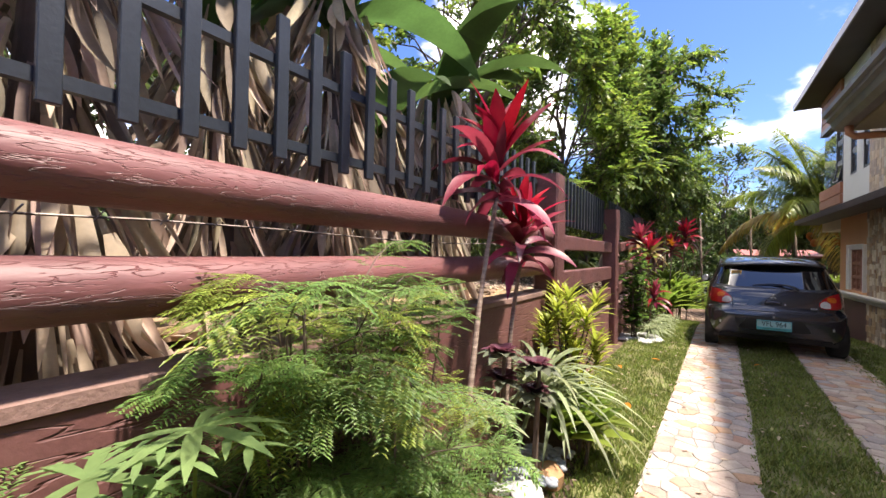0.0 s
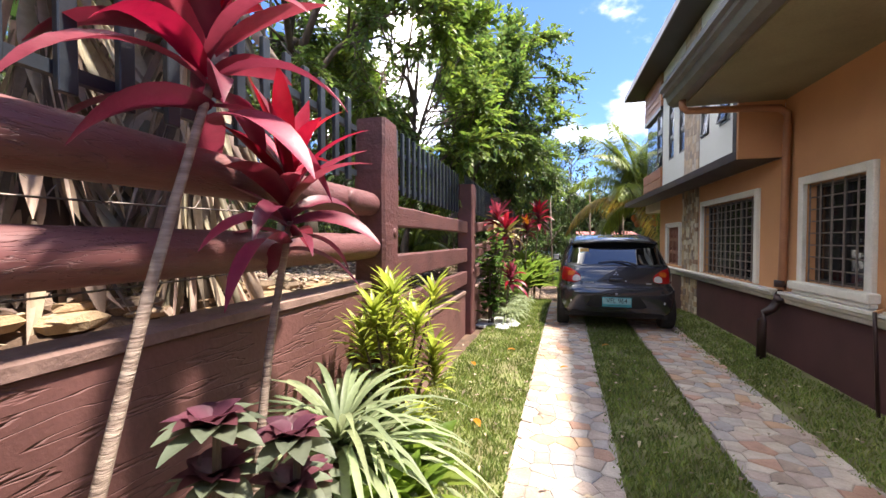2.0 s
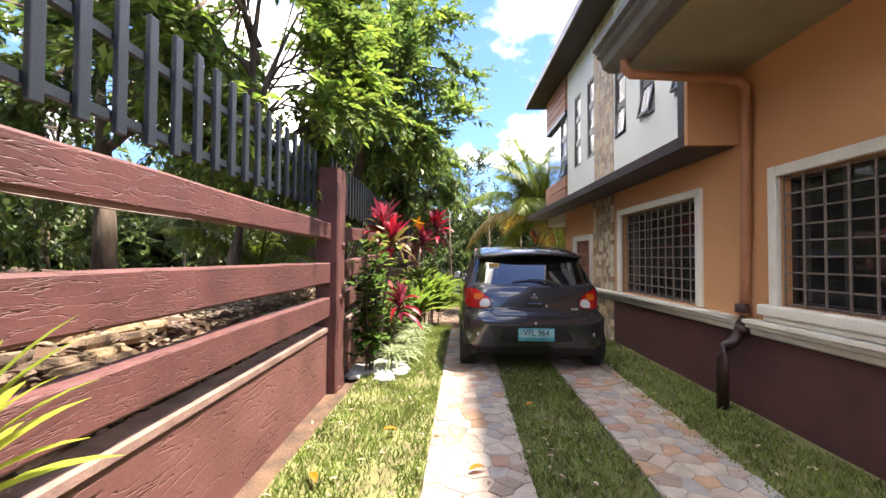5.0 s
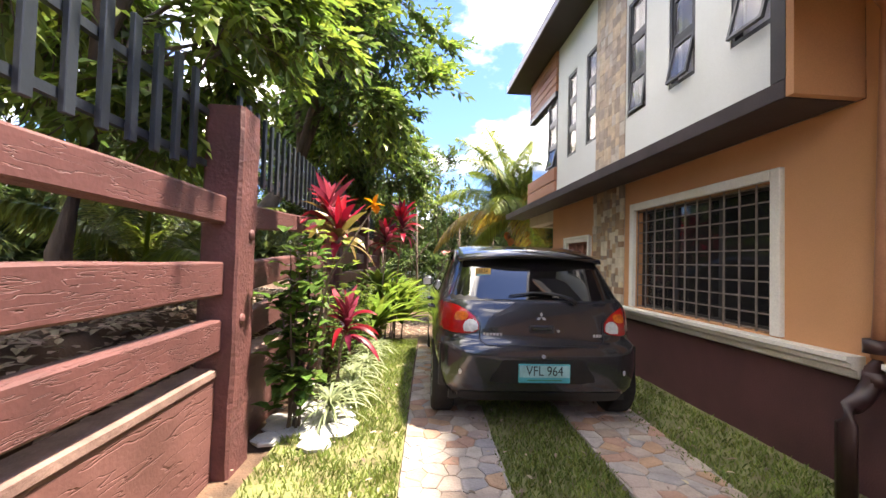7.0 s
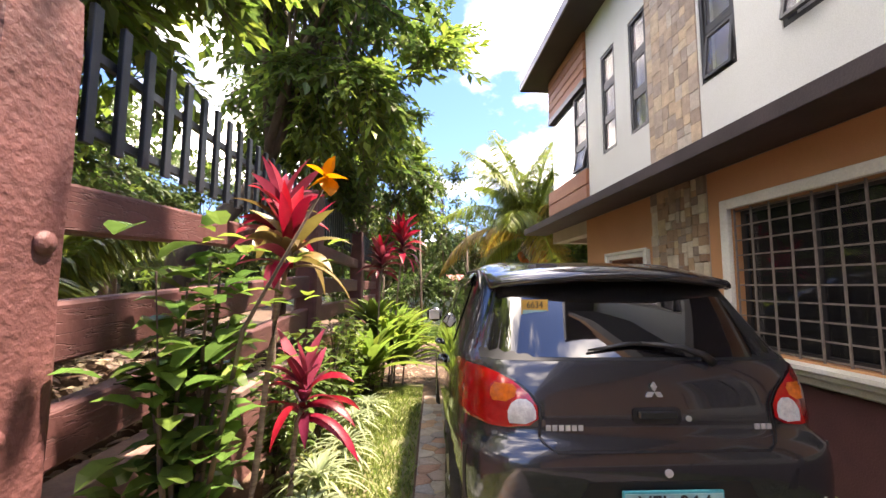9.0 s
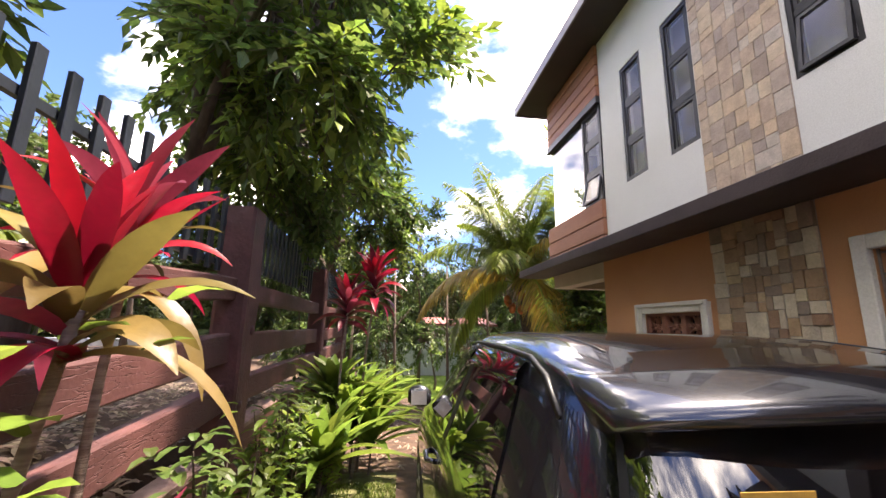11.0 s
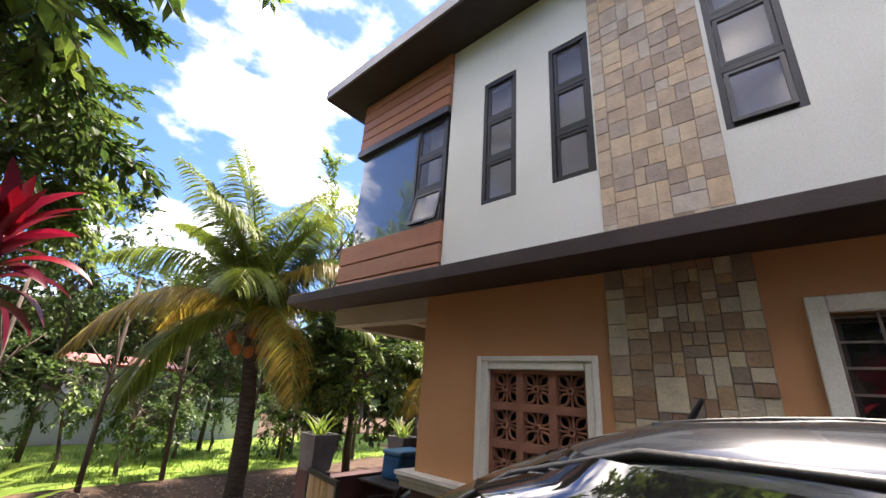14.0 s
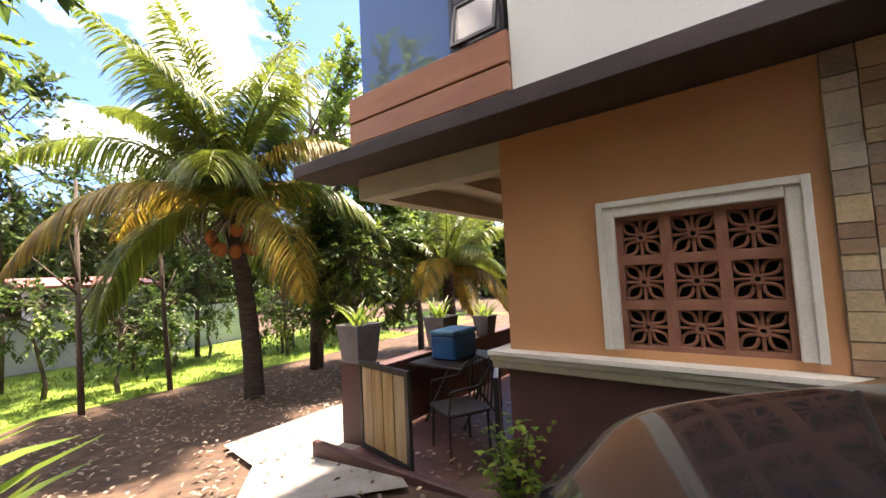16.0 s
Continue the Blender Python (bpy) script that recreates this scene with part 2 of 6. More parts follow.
M["leaf"] = leaf_mat("tree_leaf", (0.15, 0.235, 0.055), 0.42, 0.35, 0.5)
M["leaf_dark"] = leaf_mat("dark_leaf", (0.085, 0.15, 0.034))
M["leaf_light"] = leaf_mat("light_leaf", (0.25, 0.37, 0.06), 0.42, 0.35, 0.55)
M["leaf_gloss"] = leaf_mat("glossy_hibiscus_leaf", (0.14, 0.25, 0.055), 0.22, 0.3, 0.4)
M["leaf_far"] = leaf_mat("woodland_leaf", (0.11, 0.16, 0.045))
M["leaf_fern"] = leaf_mat("feathery_leaf", (0.20, 0.34, 0.09))
M["leaf_fern_tip"] = leaf_mat("young_feathery_leaf", (0.33, 0.42, 0.08))
M["leaf_grass"] = leaf_mat("grass_blade", (0.26, 0.34, 0.085), 0.6, 0.4)
M["leaf_red"] = leaf_mat("crimson_leaf", (0.42, 0.010, 0.040), 0.4, 0.45, 0.35, 0.015)
M["leaf_wine"] = leaf_mat("wine_leaf", (0.22, 0.022, 0.055), 0.4, 0.5, 0.25, 0.02)
M["leaf_pink"] = leaf_mat("pink_leaf", (0.42, 0.06, 0.11), 0.45, 0.35, 0.3, 0.02)
M["leaf_olive"] = leaf_mat("olive_and_rose_leaf", (0.27, 0.20, 0.06), 0.4, 0.4, 0.35, 0.05)
M["leaf_yellow"] = leaf_mat("croton_leaf", (0.52, 0.60, 0.09), 0.4, 0.25)
M["leaf_varieg"] = leaf_mat("striped_leaf", (0.40, 0.48, 0.26), 0.5, 0.3)
M["leaf_papaya"] = leaf_mat("papaya_leaf", (0.30, 0.46, 0.17), 0.5, 0.12)
M["leaf_purple"] = leaf_mat("purple_rosette_leaf", (0.19, 0.06, 0.09), 0.5, 0.35)
M["leaf_grey"] = leaf_mat("grey_green_leaf", (0.24, 0.28, 0.19), 0.5, 0.3)
M["leaf_dry"] = leaf_mat("dry_banana_leaf", (0.56, 0.44, 0.34), 0.8, 0.6, 0.42)
M["leaf_banana"] = leaf_mat("banana_leaf", (0.085, 0.17, 0.045), 0.4, 0.3)
M["leaf_palm"] = leaf_mat("palm_leaf", (0.25, 0.32, 0.05), 0.35, 0.35)
M["leaf_palm_y"] = leaf_mat("yellowing_palm_leaf", (0.42, 0.30, 0.05), 0.45, 0.35)
M["petal"] = leaf_mat("orange_petal", (0.75, 0.30, 0.01), 0.5, 0.15)
M["coconut"] = material("orange_coconut", (0.50, 0.13, 0.02), (0.30, 0.10, 0.02), 6, 0.6, 0.3, 40)
M["meadow"] = material("meadow", (0.26, 0.40, 0.05), (0.17, 0.28, 0.04), 2, 0.95, 0.6, 40)
M["blue_wall"] = material("pale_grey_wall", (0.55, 0.60, 0.62), (0.42, 0.46, 0.48), 0.8, 0.85, 0.2, 30)
M["red_roof"] = material("red_sheet_roof", (0.40, 0.12, 0.09), None, 2, 0.6, 0.1, 20)
M["car"] = material("charcoal_car_paint", (0.056, 0.059, 0.070), (0.049, 0.052, 0.062), 300, 0.24, 0.0, 400, metal=0.6, coat=1.0)
M["black"] = material("black_plastic", (0.014, 0.014, 0.015), None, 10, 0.45, 0.1, 120)
M["tyre"] = material("tyre_rubber", (0.022, 0.021, 0.020), None, 14, 0.85, 0.4, 90)
M["chrome"] = material("bright_metal", (0.78, 0.78, 0.80), (0.7, 0.7, 0.72), 8, 0.25, 0.02, 90, metal=0.5)
M["alloy"] = material("alloy_wheel", (0.35, 0.35, 0.37), None, 8, 0.35, 0.02, 90, metal=0.8)
M["red_lens"] = material("red_lens", (0.42, 0.004, 0.006), (0.36, 0.003, 0.005), 30, 0.12, 0.1, 200, coat=1.0)
M["amber_lens"] = material("amber_lens", (0.75, 0.16, 0.01), None, 40, 0.15, 0.1, 200, coat=1.0)
M["clear_lens"] = material("clear_lens", (0.62, 0.62, 0.64), (0.45, 0.45, 0.48), 40, 0.12, 0.2, 150, coat=1.0)
M["plate"] = material("teal_plate", (0.06, 0.42, 0.48), (0.05, 0.36, 0.42), 5, 0.4, 0.05, 60)
M["plate_white"] = material("plate_band", (0.36, 0.64, 0.66), None, 5, 0.4, 0.05, 60)
M["plate_green"] = material("plate_green", (0.03, 0.25, 0.12), None, 5, 0.4, 0.05, 60)
M["ink"] = material("dark_ink", (0.012, 0.03, 0.035), None, 5, 0.5, 0.0, 60)
M["sticker"] = material("orange_sticker", (0.80, 0.48, 0.10), None, 5, 0.5, 0.0, 60)
M["cooler"] = material("blue_plastic", (0.008, 0.17, 0.48), None, 5, 0.35, 0.02, 60)
M["cooler_lid"] = material("light_blue_plastic", (0.09, 0.34, 0.62), None, 5, 0.4, 0.02, 60)
M["gate_wood"] = material("pale_gate_board", (0.50, 0.36, 0.19), (0.36, 0.24, 0.12), 5, 0.6, 0.3, 60, stretch=(3, 3, 0.3), per_object=0.1)
M["pot"] = material("grey_planter", (0.19, 0.18, 0.19), (0.13, 0.12, 0.13), 4, 0.8, 0.3, 60)
M["red_floor"] = material("red_porch_floor", (0.16, 0.065, 0.055), (0.11, 0.045, 0.04), 4, 0.5, 0.1, 50)
M["rattan"] = material("dark_rattan", (0.035, 0.027, 0.024), None, 8, 0.6, 0.2, 60)


def glass_mat(name, tint, rough=0.02, alpha=0.35, film=0.0):
    m = bpy.data.materials.new(name)
    m.use_nodes = True
    b = m.node_tree.nodes["Principled BSDF"]
    b.inputs["Base Color"].default_value = (*tint, 1)
    b.inputs["Roughness"].default_value = rough
    b.inputs["Specular IOR Level"].default_value = 0.9
    b.inputs["Alpha"].default_value = alpha
    b.inputs["Coat Weight"].default_value = 1.0
    b.inputs["Coat Roughness"].default_value = film
    return m


M["glass"] = glass_mat("window_glass", (0.03, 0.03, 0.032), 0.02, 0.40)
M["car_glass"] = glass_mat("tinted_car_glass", (0.006, 0.006, 0.007), 0.03, 0.97)
M["windscreen"] = glass_mat("dusty_windscreen", (0.02, 0.02, 0.021), 0.16, 0.97, 0.10)
M["upper_glass"] = glass_mat("clear_upper_glass", (0.30, 0.30, 0.34), 0.02, 0.22)
M["corner_glass"] = glass_mat("reflective_corner_glass", (0.10, 0.14, 0.19), 0.01, 0.9)


# ---- mesh helpers ----
class Build:
    """Gathers vertices and faces of one mesh."""

    def __init__(self):
        self.v, self.f = [], []

    def quadstrip(self, rows):
        k = len(self.v)
        w = len(rows[0])
        for r in rows:
            self.v.extend(tuple(p) for p in r)
        for i in range(len(rows) - 1):
            for j in range(w - 1):
                a = k + i * w + j
                self.f.append((a, a + 1, a + w + 1, a + w))

    def closed(self, rows, cap=True):
        k, w = len(self.v), len(rows[0])
        for r in rows:
            self.v.extend(tuple(p) for p in r)
        for i in range(len(rows) - 1):
            for j in range(w):
                a, b = k + i * w + j, k + i * w + (j + 1) % w
                self.f.append((a, b, b + w, a + w))
        if cap:
            self.f.append(tuple(k + j for j in reversed(range(w))))
            self.f.append(tuple(k + (len(rows) - 1) * w + j for j in range(w)))

    def box(self, x0, x1, y0, y1, z0, z1, e=0.0):
        if e <= 0:
            self.closed([[(x0, y0, z), (x1, y0, z), (x1, y1, z), (x0, y1, z)] for z in (z0, z1)])
            return
        def ring(z, d):
            return [(x0 + e + d[0], y0 + d[1], z), (x1 - e - d[0], y0 + d[1], z), (x1 - d[1], y0 + e + d[0], z), (x1 - d[1], y1 - e - d[0], z),
                    (x1 - e - d[0], y1 - d[1], z), (x0 + e + d[0], y1 - d[1], z), (x0 + d[1], y1 - e - d[0], z), (x0 + d[1], y0 + e + d[0], z)]
        self.closed([ring(z0, (0, e)), ring(z0 + e, (0, 0)), ring(z1 - e, (0, 0)), ring(z1, (0, e))])

    def tube(self, pts, radii, n=8, squash=1.0):
        pts = [Vector(p) for p in pts]
        rows = []
        for i, p in enumerate(pts):
            d = (pts[min(i + 1, len(pts) - 1)] - pts[max(i - 1, 0)]).normalized()
            a = d.orthogonal().normalized() if abs(d.z) > 0.99 else d.cross(Vector((0, 0, 1))).normalized()
            b = d.cross(a).normalized()
            r = radii[i] if isinstance(radii, (list, tuple)) else radii
            rows.append([p + (a * math.cos(t) + b * math.sin(t) * squash) * r for t in [2 * math.pi * j / n for j in range(n)]])
        self.closed(rows)

    def leaf(self, base, way, length, width, droop=0.4, n=4, fold=0.25, twist=0.0, tip=0.9):
        """A folded blade that leaves base along way and bends down."""
        p, d = Vector(base), Vector(way).normalized()
        side = d.cross(Vector((0, 0, 1)))
        side = side.normalized() if side.length > 1e-3 else Vector((1, 0, 0))
        if twist:
            side = Matrix.Rotation(twist, 3, d) @ side
        rows, step = [], length / n
        for i in range(n + 1):
            t = i / n
            w = width * 0.5 * (math.sin(math.pi * min(1, 0.12 + t * tip)) ** 0.8 if t < 1 else 0.04)
            up = side.cross(d).normalized()
            rows.append([p - side * w + up * w * fold, p.copy(), p + side * w + up * w * fold])
            p = p + d * step
            d = (d + Vector((0, 0, -droop / n))).normalized()
            side = (side - d * side.dot(d)).normalized()
        self.quadstrip(rows)

    def small_leaf(self, p, way, length, width):
        """Two folded quads, for crowns of many leaves."""
        d = Vector(way).normalized()
        s = d.cross(Vector((random.uniform(-0.4, 0.4), random.uniform(-0.4, 0.4), 1)))
        s = s.normalized() * width * 0.5 if s.length > 1e-3 else Vector((width * 0.5, 0, 0))
        u = s.cross(d) * 0.25
        k = len(self.v)
        a = Vector(p)
        m = a + d * length * 0.5
        e = a + d * length + Vector((0, 0, -0.15 * length))
        self.v.extend([tuple(a), tuple(m - s + u), tuple(e), tuple(m + s + u), tuple(m)])
        self.f.extend([(k, k + 1, k + 2, k + 4), (k, k + 4, k + 2, k + 3)])


def mesh_of(name, b, mat, smooth=False):
    me = bpy.data.meshes.new(name)
    if isinstance(b, Build):
        me.from_pydata(b.v, [], b.f)
    else:
        b.to_mesh(me)
        b.free()
    me.materials.append(M[mat])
    if smooth:
        me.shade_smooth()
    me.update()
    return me


def thing(name, label, category, group="", kind="", at=(0, 0, 0)):
    ob = tagged(new(name), label, category, group, kind)
    ob.location = at
    return ob


def part(name, b, mat, parent, label="", smooth=False):
    ob = new(name, b if isinstance(b, bpy.types.Mesh) else mesh_of(name, b, mat, smooth))
    ob.parent = parent
    if label:
        ob["label"] = label
    return ob


def solid(name, b, mat, label, category, kind="", group="", smooth=False):
    return tagged(new(name, mesh_of(name, b, mat, smooth)), label, category, group, kind)


def boxed(*a, e=0.0):
    b = Build()
    b.box(*a, e=e)
    return b


def rnd(a, b):
    return random.uniform(a, b)


def gz(y):
    """Height of the ground, which falls away past the parked car."""
    return 0.0 if y < 10 else -0.09 * (min(y, 19.5) - 10)


# ---- ground ----
WX = 2.89                                   # outer face of the house wall
def bank(x, y=0.0):
    """Height of the cut bank behind the fence, higher along the near stretch."""
    k = min(1.0, max(0.0, (y - 3.5) / 3.0))
    h = 0.72 - 0.27 * k
    d = -1.3 - x
    return 0.42 + min(h, 1.05 * d) + min(0.35, 0.06 * max(0.0, d - h))


def ground_sheet():
    b = Build()
    xs = [-400, -120, -40, -15, -8, -5, -3.5, -2.8, -2.4, -2.2, -2.05, -1.9, -1.75, -1.6, -1.45, -1.3, -1.2, -0.9, -0.5, 0, 0.7, 1.5, 2.2, 3, 4, 5.5, 8, 12, 25, 60, 150, 400]
    ys = [-400, -100, -30, -10, -4, -2, -1] + [0.25 * k for k in range(0, 41)] + [11, 12, 13, 14, 15, 16, 17, 18, 19.5, 22, 26, 32, 45, 90, 200, 500]
    rows = []
    for y in ys:
        row = []
        for x in xs:
            z = gz(y) - 0.02
            if x < -1.3:                    # bank behind the fence
                z += bank(x, y) + (0.07 * noise.noise((x * 3.5, y * 2.5, 9)) if x > -3.6 else 0)
            z += 0.03 * noise.noise((x * 0.8, y * 0.8, 0)) if abs(x) < 30 else 0
            row.append((x, y, z))
        rows.append(row)
    b.quadstrip(rows)
    return solid("ground", b, "soil", "bare brown soil strewn with dry leaves", "ground", "structure", smooth=True)


ground_sheet()


def lawn(name, x0, x1, y0, y1, lean=0.0):
    b = Build()
    n = max(2, int((y1 - y0) / 0.4))
    rows = []
    for i in range(n + 1):
        y = y0 + (y1 - y0) * i / n
        rows.append([(x0 + lean * y + (x1 - x0) * j / 4, y, gz(y) + 0.012 + 0.018 * noise.noise((j * 0.7, y * 1.7, x0))) for j in range(5)])
    b.quadstrip(rows)
    return solid(name, b, "lawn", "short green lawn with bare and yellowed spots", "lawn", "structure", smooth=True)


lawn("lawn", -1.12, -0.20, -1.5, 13.0, 0.035)
lawn("lawn", 0.36, 1.12, -1.5, 11.4, 0.04)
lawn("lawn", 1.86, 2.72, -1.5, 12.0, 0.02)


def strip(name, edge, width, y0, y1):
    b = Build()
    rows = []
    for i in range(41):
        y = y0 + (y1 - y0) * i / 40
        x = edge + 0.04 * y
        w = width + 0.02 * noise.noise((y * 2, edge, 0))
        z = gz(y) + 0.028
        rows.append([(x, y, z - 0.07), (x, y, z), (x + w, y, z), (x + w, y, z - 0.07)])
    b.quadstrip(rows)
    return solid(name, b, "mortar", "flagstone driveway strip set in grey mortar", "driveway", "structure")


STRIPS = [(strip("pavement", -0.23, 0.66, -2.0, 11.8), -0.23, 0.66), (strip("pavement", 1.14, 0.68, -2.0, 11.8), 1.14, 0.68)]

b = Build()
b.quadstrip([[(1.7, 14.4, gz(14.4) + 0.03), (2.6, 13.3, gz(13.3) + 0.03), (3.3, 14.4, gz(14.4) + 0.03)],
             [(2.3, 15.2, gz(15.2) + 0.03), (3.1, 15.6, gz(15.6) + 0.03), (3.9, 15.2, gz(15.2) + 0.03)],
             [(2.5, 16.3, gz(16.3) + 0.03), (4.0, 16.3, gz(16.3) + 0.03), (5.4, 16.0, gz(16.0) + 0.03)]])
solid("path", b, "concrete", "pale worn concrete path beside the porch", "path", "structure")


# ---- house ----
house = thing("house", "two-storey orange and white house with a stone strip", "house", kind="structure")


def wall_with_holes(name, mat, y0, y1, z0, z1, holes, x=WX, depth=0.16, label=""):
    """A wall slab along y, cut by rectangular holes (y0, y1, z0, z1)."""
    ys = sorted({y0, y1, *[h[0] for h in holes], *[h[1] for h in holes]})
    zs = sorted({z0, z1, *[h[2] for h in holes], *[h[3] for h in holes]})
    bm = bmesh.new()
    def inside(y, z):
        return any(h[0] < y < h[1] and h[2] < z < h[3] for h in holes)
    ny, nz = len(ys), len(zs)
    filled = [[not inside((ys[i] + ys[i + 1]) / 2, (zs[j] + zs[j + 1]) / 2) for j in range(nz - 1)] for i in range(ny - 1)]
    v = {}
    def vert(i, j, s):
        if (i, j, s) not in v:
            v[i, j, s] = bm.verts.new((x + s * depth, ys[i], zs[j]))
        return v[i, j, s]
    for i in range(ny - 1):
        for j in range(nz - 1):
            if not filled[i][j]:
                continue
            bm.faces.new([vert(i, j, 0), vert(i, j + 1, 0), vert(i + 1, j + 1, 0), vert(i + 1, j, 0)])
            bm.faces.new([vert(i, j, 1), vert(i + 1, j, 1), vert(i + 1, j + 1, 1), vert(i, j + 1, 1)])
            for di, dj, a, c in ((-1, 0, (i, j), (i, j + 1)), (1, 0, (i + 1, j), (i + 1, j + 1)), (0, -1, (i, j), (i + 1, j)), (0, 1, (i, j + 1), (i + 1, j + 1))):
                ii, jj = i + di, j + dj
                if not (0 <= ii < ny - 1 and 0 <= jj < nz - 1) or not filled[ii][jj]:
                    bm.faces.new([vert(*a, 0), vert(*c, 0), vert(*c, 1), vert(*a, 1)])
    bmesh.ops.recalc_face_normals(bm, faces=bm.faces)
    return part(name, bm, mat, house, label)


W1 = (5.58, 6.48, 0.99, 2.06)               # clear openings: y0, y1, z0, z1
W2 = (7.56, 9.47, 0.86, 2.06)
W3 = (10.80, 11.64, 0.90, 1.74)
UP = [(7.55, 8.00), (8.45, 8.87), (9.30, 9.73), (10.62, 11.02), (11.39, 11.81)]
UZ0, UZ1 = 3.34, 4.87
CORNER = 12.45
wall_with_holes("wall", "orange", -6.0, CORNER, 0.72, 2.452, [W1, W2, W3], label="orange plastered ground-floor wall")
part("wall", boxed(WX, WX + 0.16, -6.0, 6.93, 2.452, 3.14), "orange", house)
part("wall", boxed(WX - 0.012, WX + 0.16, -6.0, CORNER + 0.02, -0.6, 0.72), "maroon", house, "dark maroon base wall")
wall_with_holes("wall", "white_wall", 7.09, 12.30, 2.504, 5.65, [(y0, y1, UZ0, UZ1) for y0, y1 in UP], label="white plastered upper wall")
part("wall", boxed(WX + 0.16, 9.0, CORNER - 0.16, CORNER, -0.6, 2.5), "orange", house)
part("wall", boxed(WX + 0.16, 9.0, 14.0, 14.12, 2.5, 5.65), "white_wall", house)
part("wall", boxed(8.85, 9.0, -6.0, 14.0, -0.6, 5.6), "orange", house)
part("wall", boxed(WX + 0.16, 9.0, -6.15, -6.0, -0.6, 3.1), "orange", house)
# black sheet behind the ground-floor windows, room shade put into its colour
part("inner_sheet", boxed(WX + 0.9, WX + 0.95, -5.9, CORNER - 0.2, -0.2, 2.45), "room_shade", house)
part("inner_sheet", boxed(WX + 0.19, WX + 0.21, 7.2, 12.8, 2.7, 5.6), "curtain", house, "pale curtains behind the upper windows")
part("floor_slab", boxed(WX + 0.16, 9.0, 7.1, 14.0, 2.52, 2.66), "dark_grey", house)

# projecting frame: ledge and upright fin
b = Build()
b.box(2.40, WX - 0.003, 6.986, 14.5, 2.452, 2.575, e=0.006)
part("canopy", b, "canopy", house, "dark umber concrete ledge projecting from the wall")
part("canopy", boxed(WX, 8.8, CORNER + 0.01, 14.5, 2.501, 2.575), "canopy", house)
part("fin", boxed(2.40, WX - 0.003, 6.985, 7.09, 2.575, 5.64), "dark_grey", house, "dark grey upright fin ending the upper wall")
part("fin_face", boxed(2.402, WX - 0.004, 6.93, 6.983, 2.456, 5.6), "orange", house)

# cream beam above the porch
part("beam", boxed(WX + 0.01, WX + 0.22, CORNER + 0.002, 14.1, 2.24, 2.497), "cream", house, "cream porch beam")
part("beam", boxed(WX + 0.22, 8.0, 13.9, 14.1, 2.24, 2.497), "cream", house)
part("ceiling_panel", boxed(WX + 0.22, 8.0, CORNER + 0.002, 13.9, 2.46, 2.497), "cream", house)
part("beam", boxed(WX + 0.22, 5.0, 13.1, 13.25, 2.30, 2.458), "cream", house)

# upper corner: boards and glass
for z0, z1 in ((2.585, 2.79), (2.805, 3.02), (3.035, 3.29)):
    part("cladding_board", boxed(WX - 0.05, WX + 0.16, 12.303, 14.14, z0, z1, e=0.008), "clad", house)
for k in range(5):
    z0 = 4.83 + k * 0.164
    part("cladding_board", boxed(WX - 0.05, WX + 0.16, 12.303, 14.06, z0, z0 + 0.152, e=0.008), "clad", house)
part("cladding_back", boxed(WX + 0.0, WX + 0.14, 12.303, 14.05, 2.58, 3.28), "dark_grey", house)
part("cladding_back", boxed(WX + 0.0, WX + 0.14, 12.303, 14.0, 4.82, 5.64), "dark_grey", house)
part("window_head", boxed(WX - 0.06, WX + 0.16, 12.303, 14.08, 4.72, 4.82), "alu", house)
corner_win = part("corner_window", boxed(WX + 0.02, WX + 0.04, 12.86, 14.0, 3.29, 4.72), "corner_glass", house, "large tinted corner glass")
part("pane", boxed(WX + 0.04, 5.0, 13.98, 14.0, 3.29, 4.72), "corner_glass", corner_win)


def upper_window(y0, y1, z0, z1, rows=3, tilt=0.0, x=WX):
    w = part("window", Build(), "alu", house)
    b = Build()
    for a in ((y0, y0 + 0.04, z0, z1), (y1 - 0.04, y1, z0, z1), (y0 + 0.04, y1 - 0.04, z0, z0 + 0.05), (y0 + 0.04, y1 - 0.04, z1 - 0.05, z1)):
        b.box(x + 0.01, x + 0.09, *a)
    for k in range(1, rows):
        z = z0 + (z1 - z0) * k / rows
        b.box(x + 0.02, x + 0.08, y0 + 0.04, y1 - 0.04, z - 0.025, z + 0.025)
    w.data = mesh_of("window", b, "alu")
    for k in range(rows):
        za, zb = z0 + (z1 - z0) * k / rows + 0.03, z0 + (z1 - z0) * (k + 1) / rows - 0.03
        f = Build()
        for a in ((y0 + 0.045, y0 + 0.075, za, zb), (y1 - 0.075, y1 - 0.045, za, zb), (y0 + 0.075, y1 - 0.075, za, za + 0.03), (y0 + 0.075, y1 - 0.075, zb - 0.03, zb)):
            f.box(-0.012, 0.018, a[0], a[1], a[2] - zb, a[3] - zb)
        s = part("sash", f, "alu", w)
        g = Build()
        g.box(0.0, 0.006, y0 + 0.075, y1 - 0.075, za + 0.03 - zb, -0.03)
        gl = part("pane", g, "upper_glass", w)
        m = pose(x + 0.035, 0, zb, 0, tilt if k == 0 else 0, 0)
        s.matrix_basis = gl.matrix_basis = m
    return w


for i, (y0, y1) in enumerate(UP):
    upper_window(y0, y1, UZ0, UZ1, 3, (14, 12, 6, 0, 0)[i])
upper_window(12.34, 12.86, 3.29, 4.72, 3, 12, x=WX - 0.01)

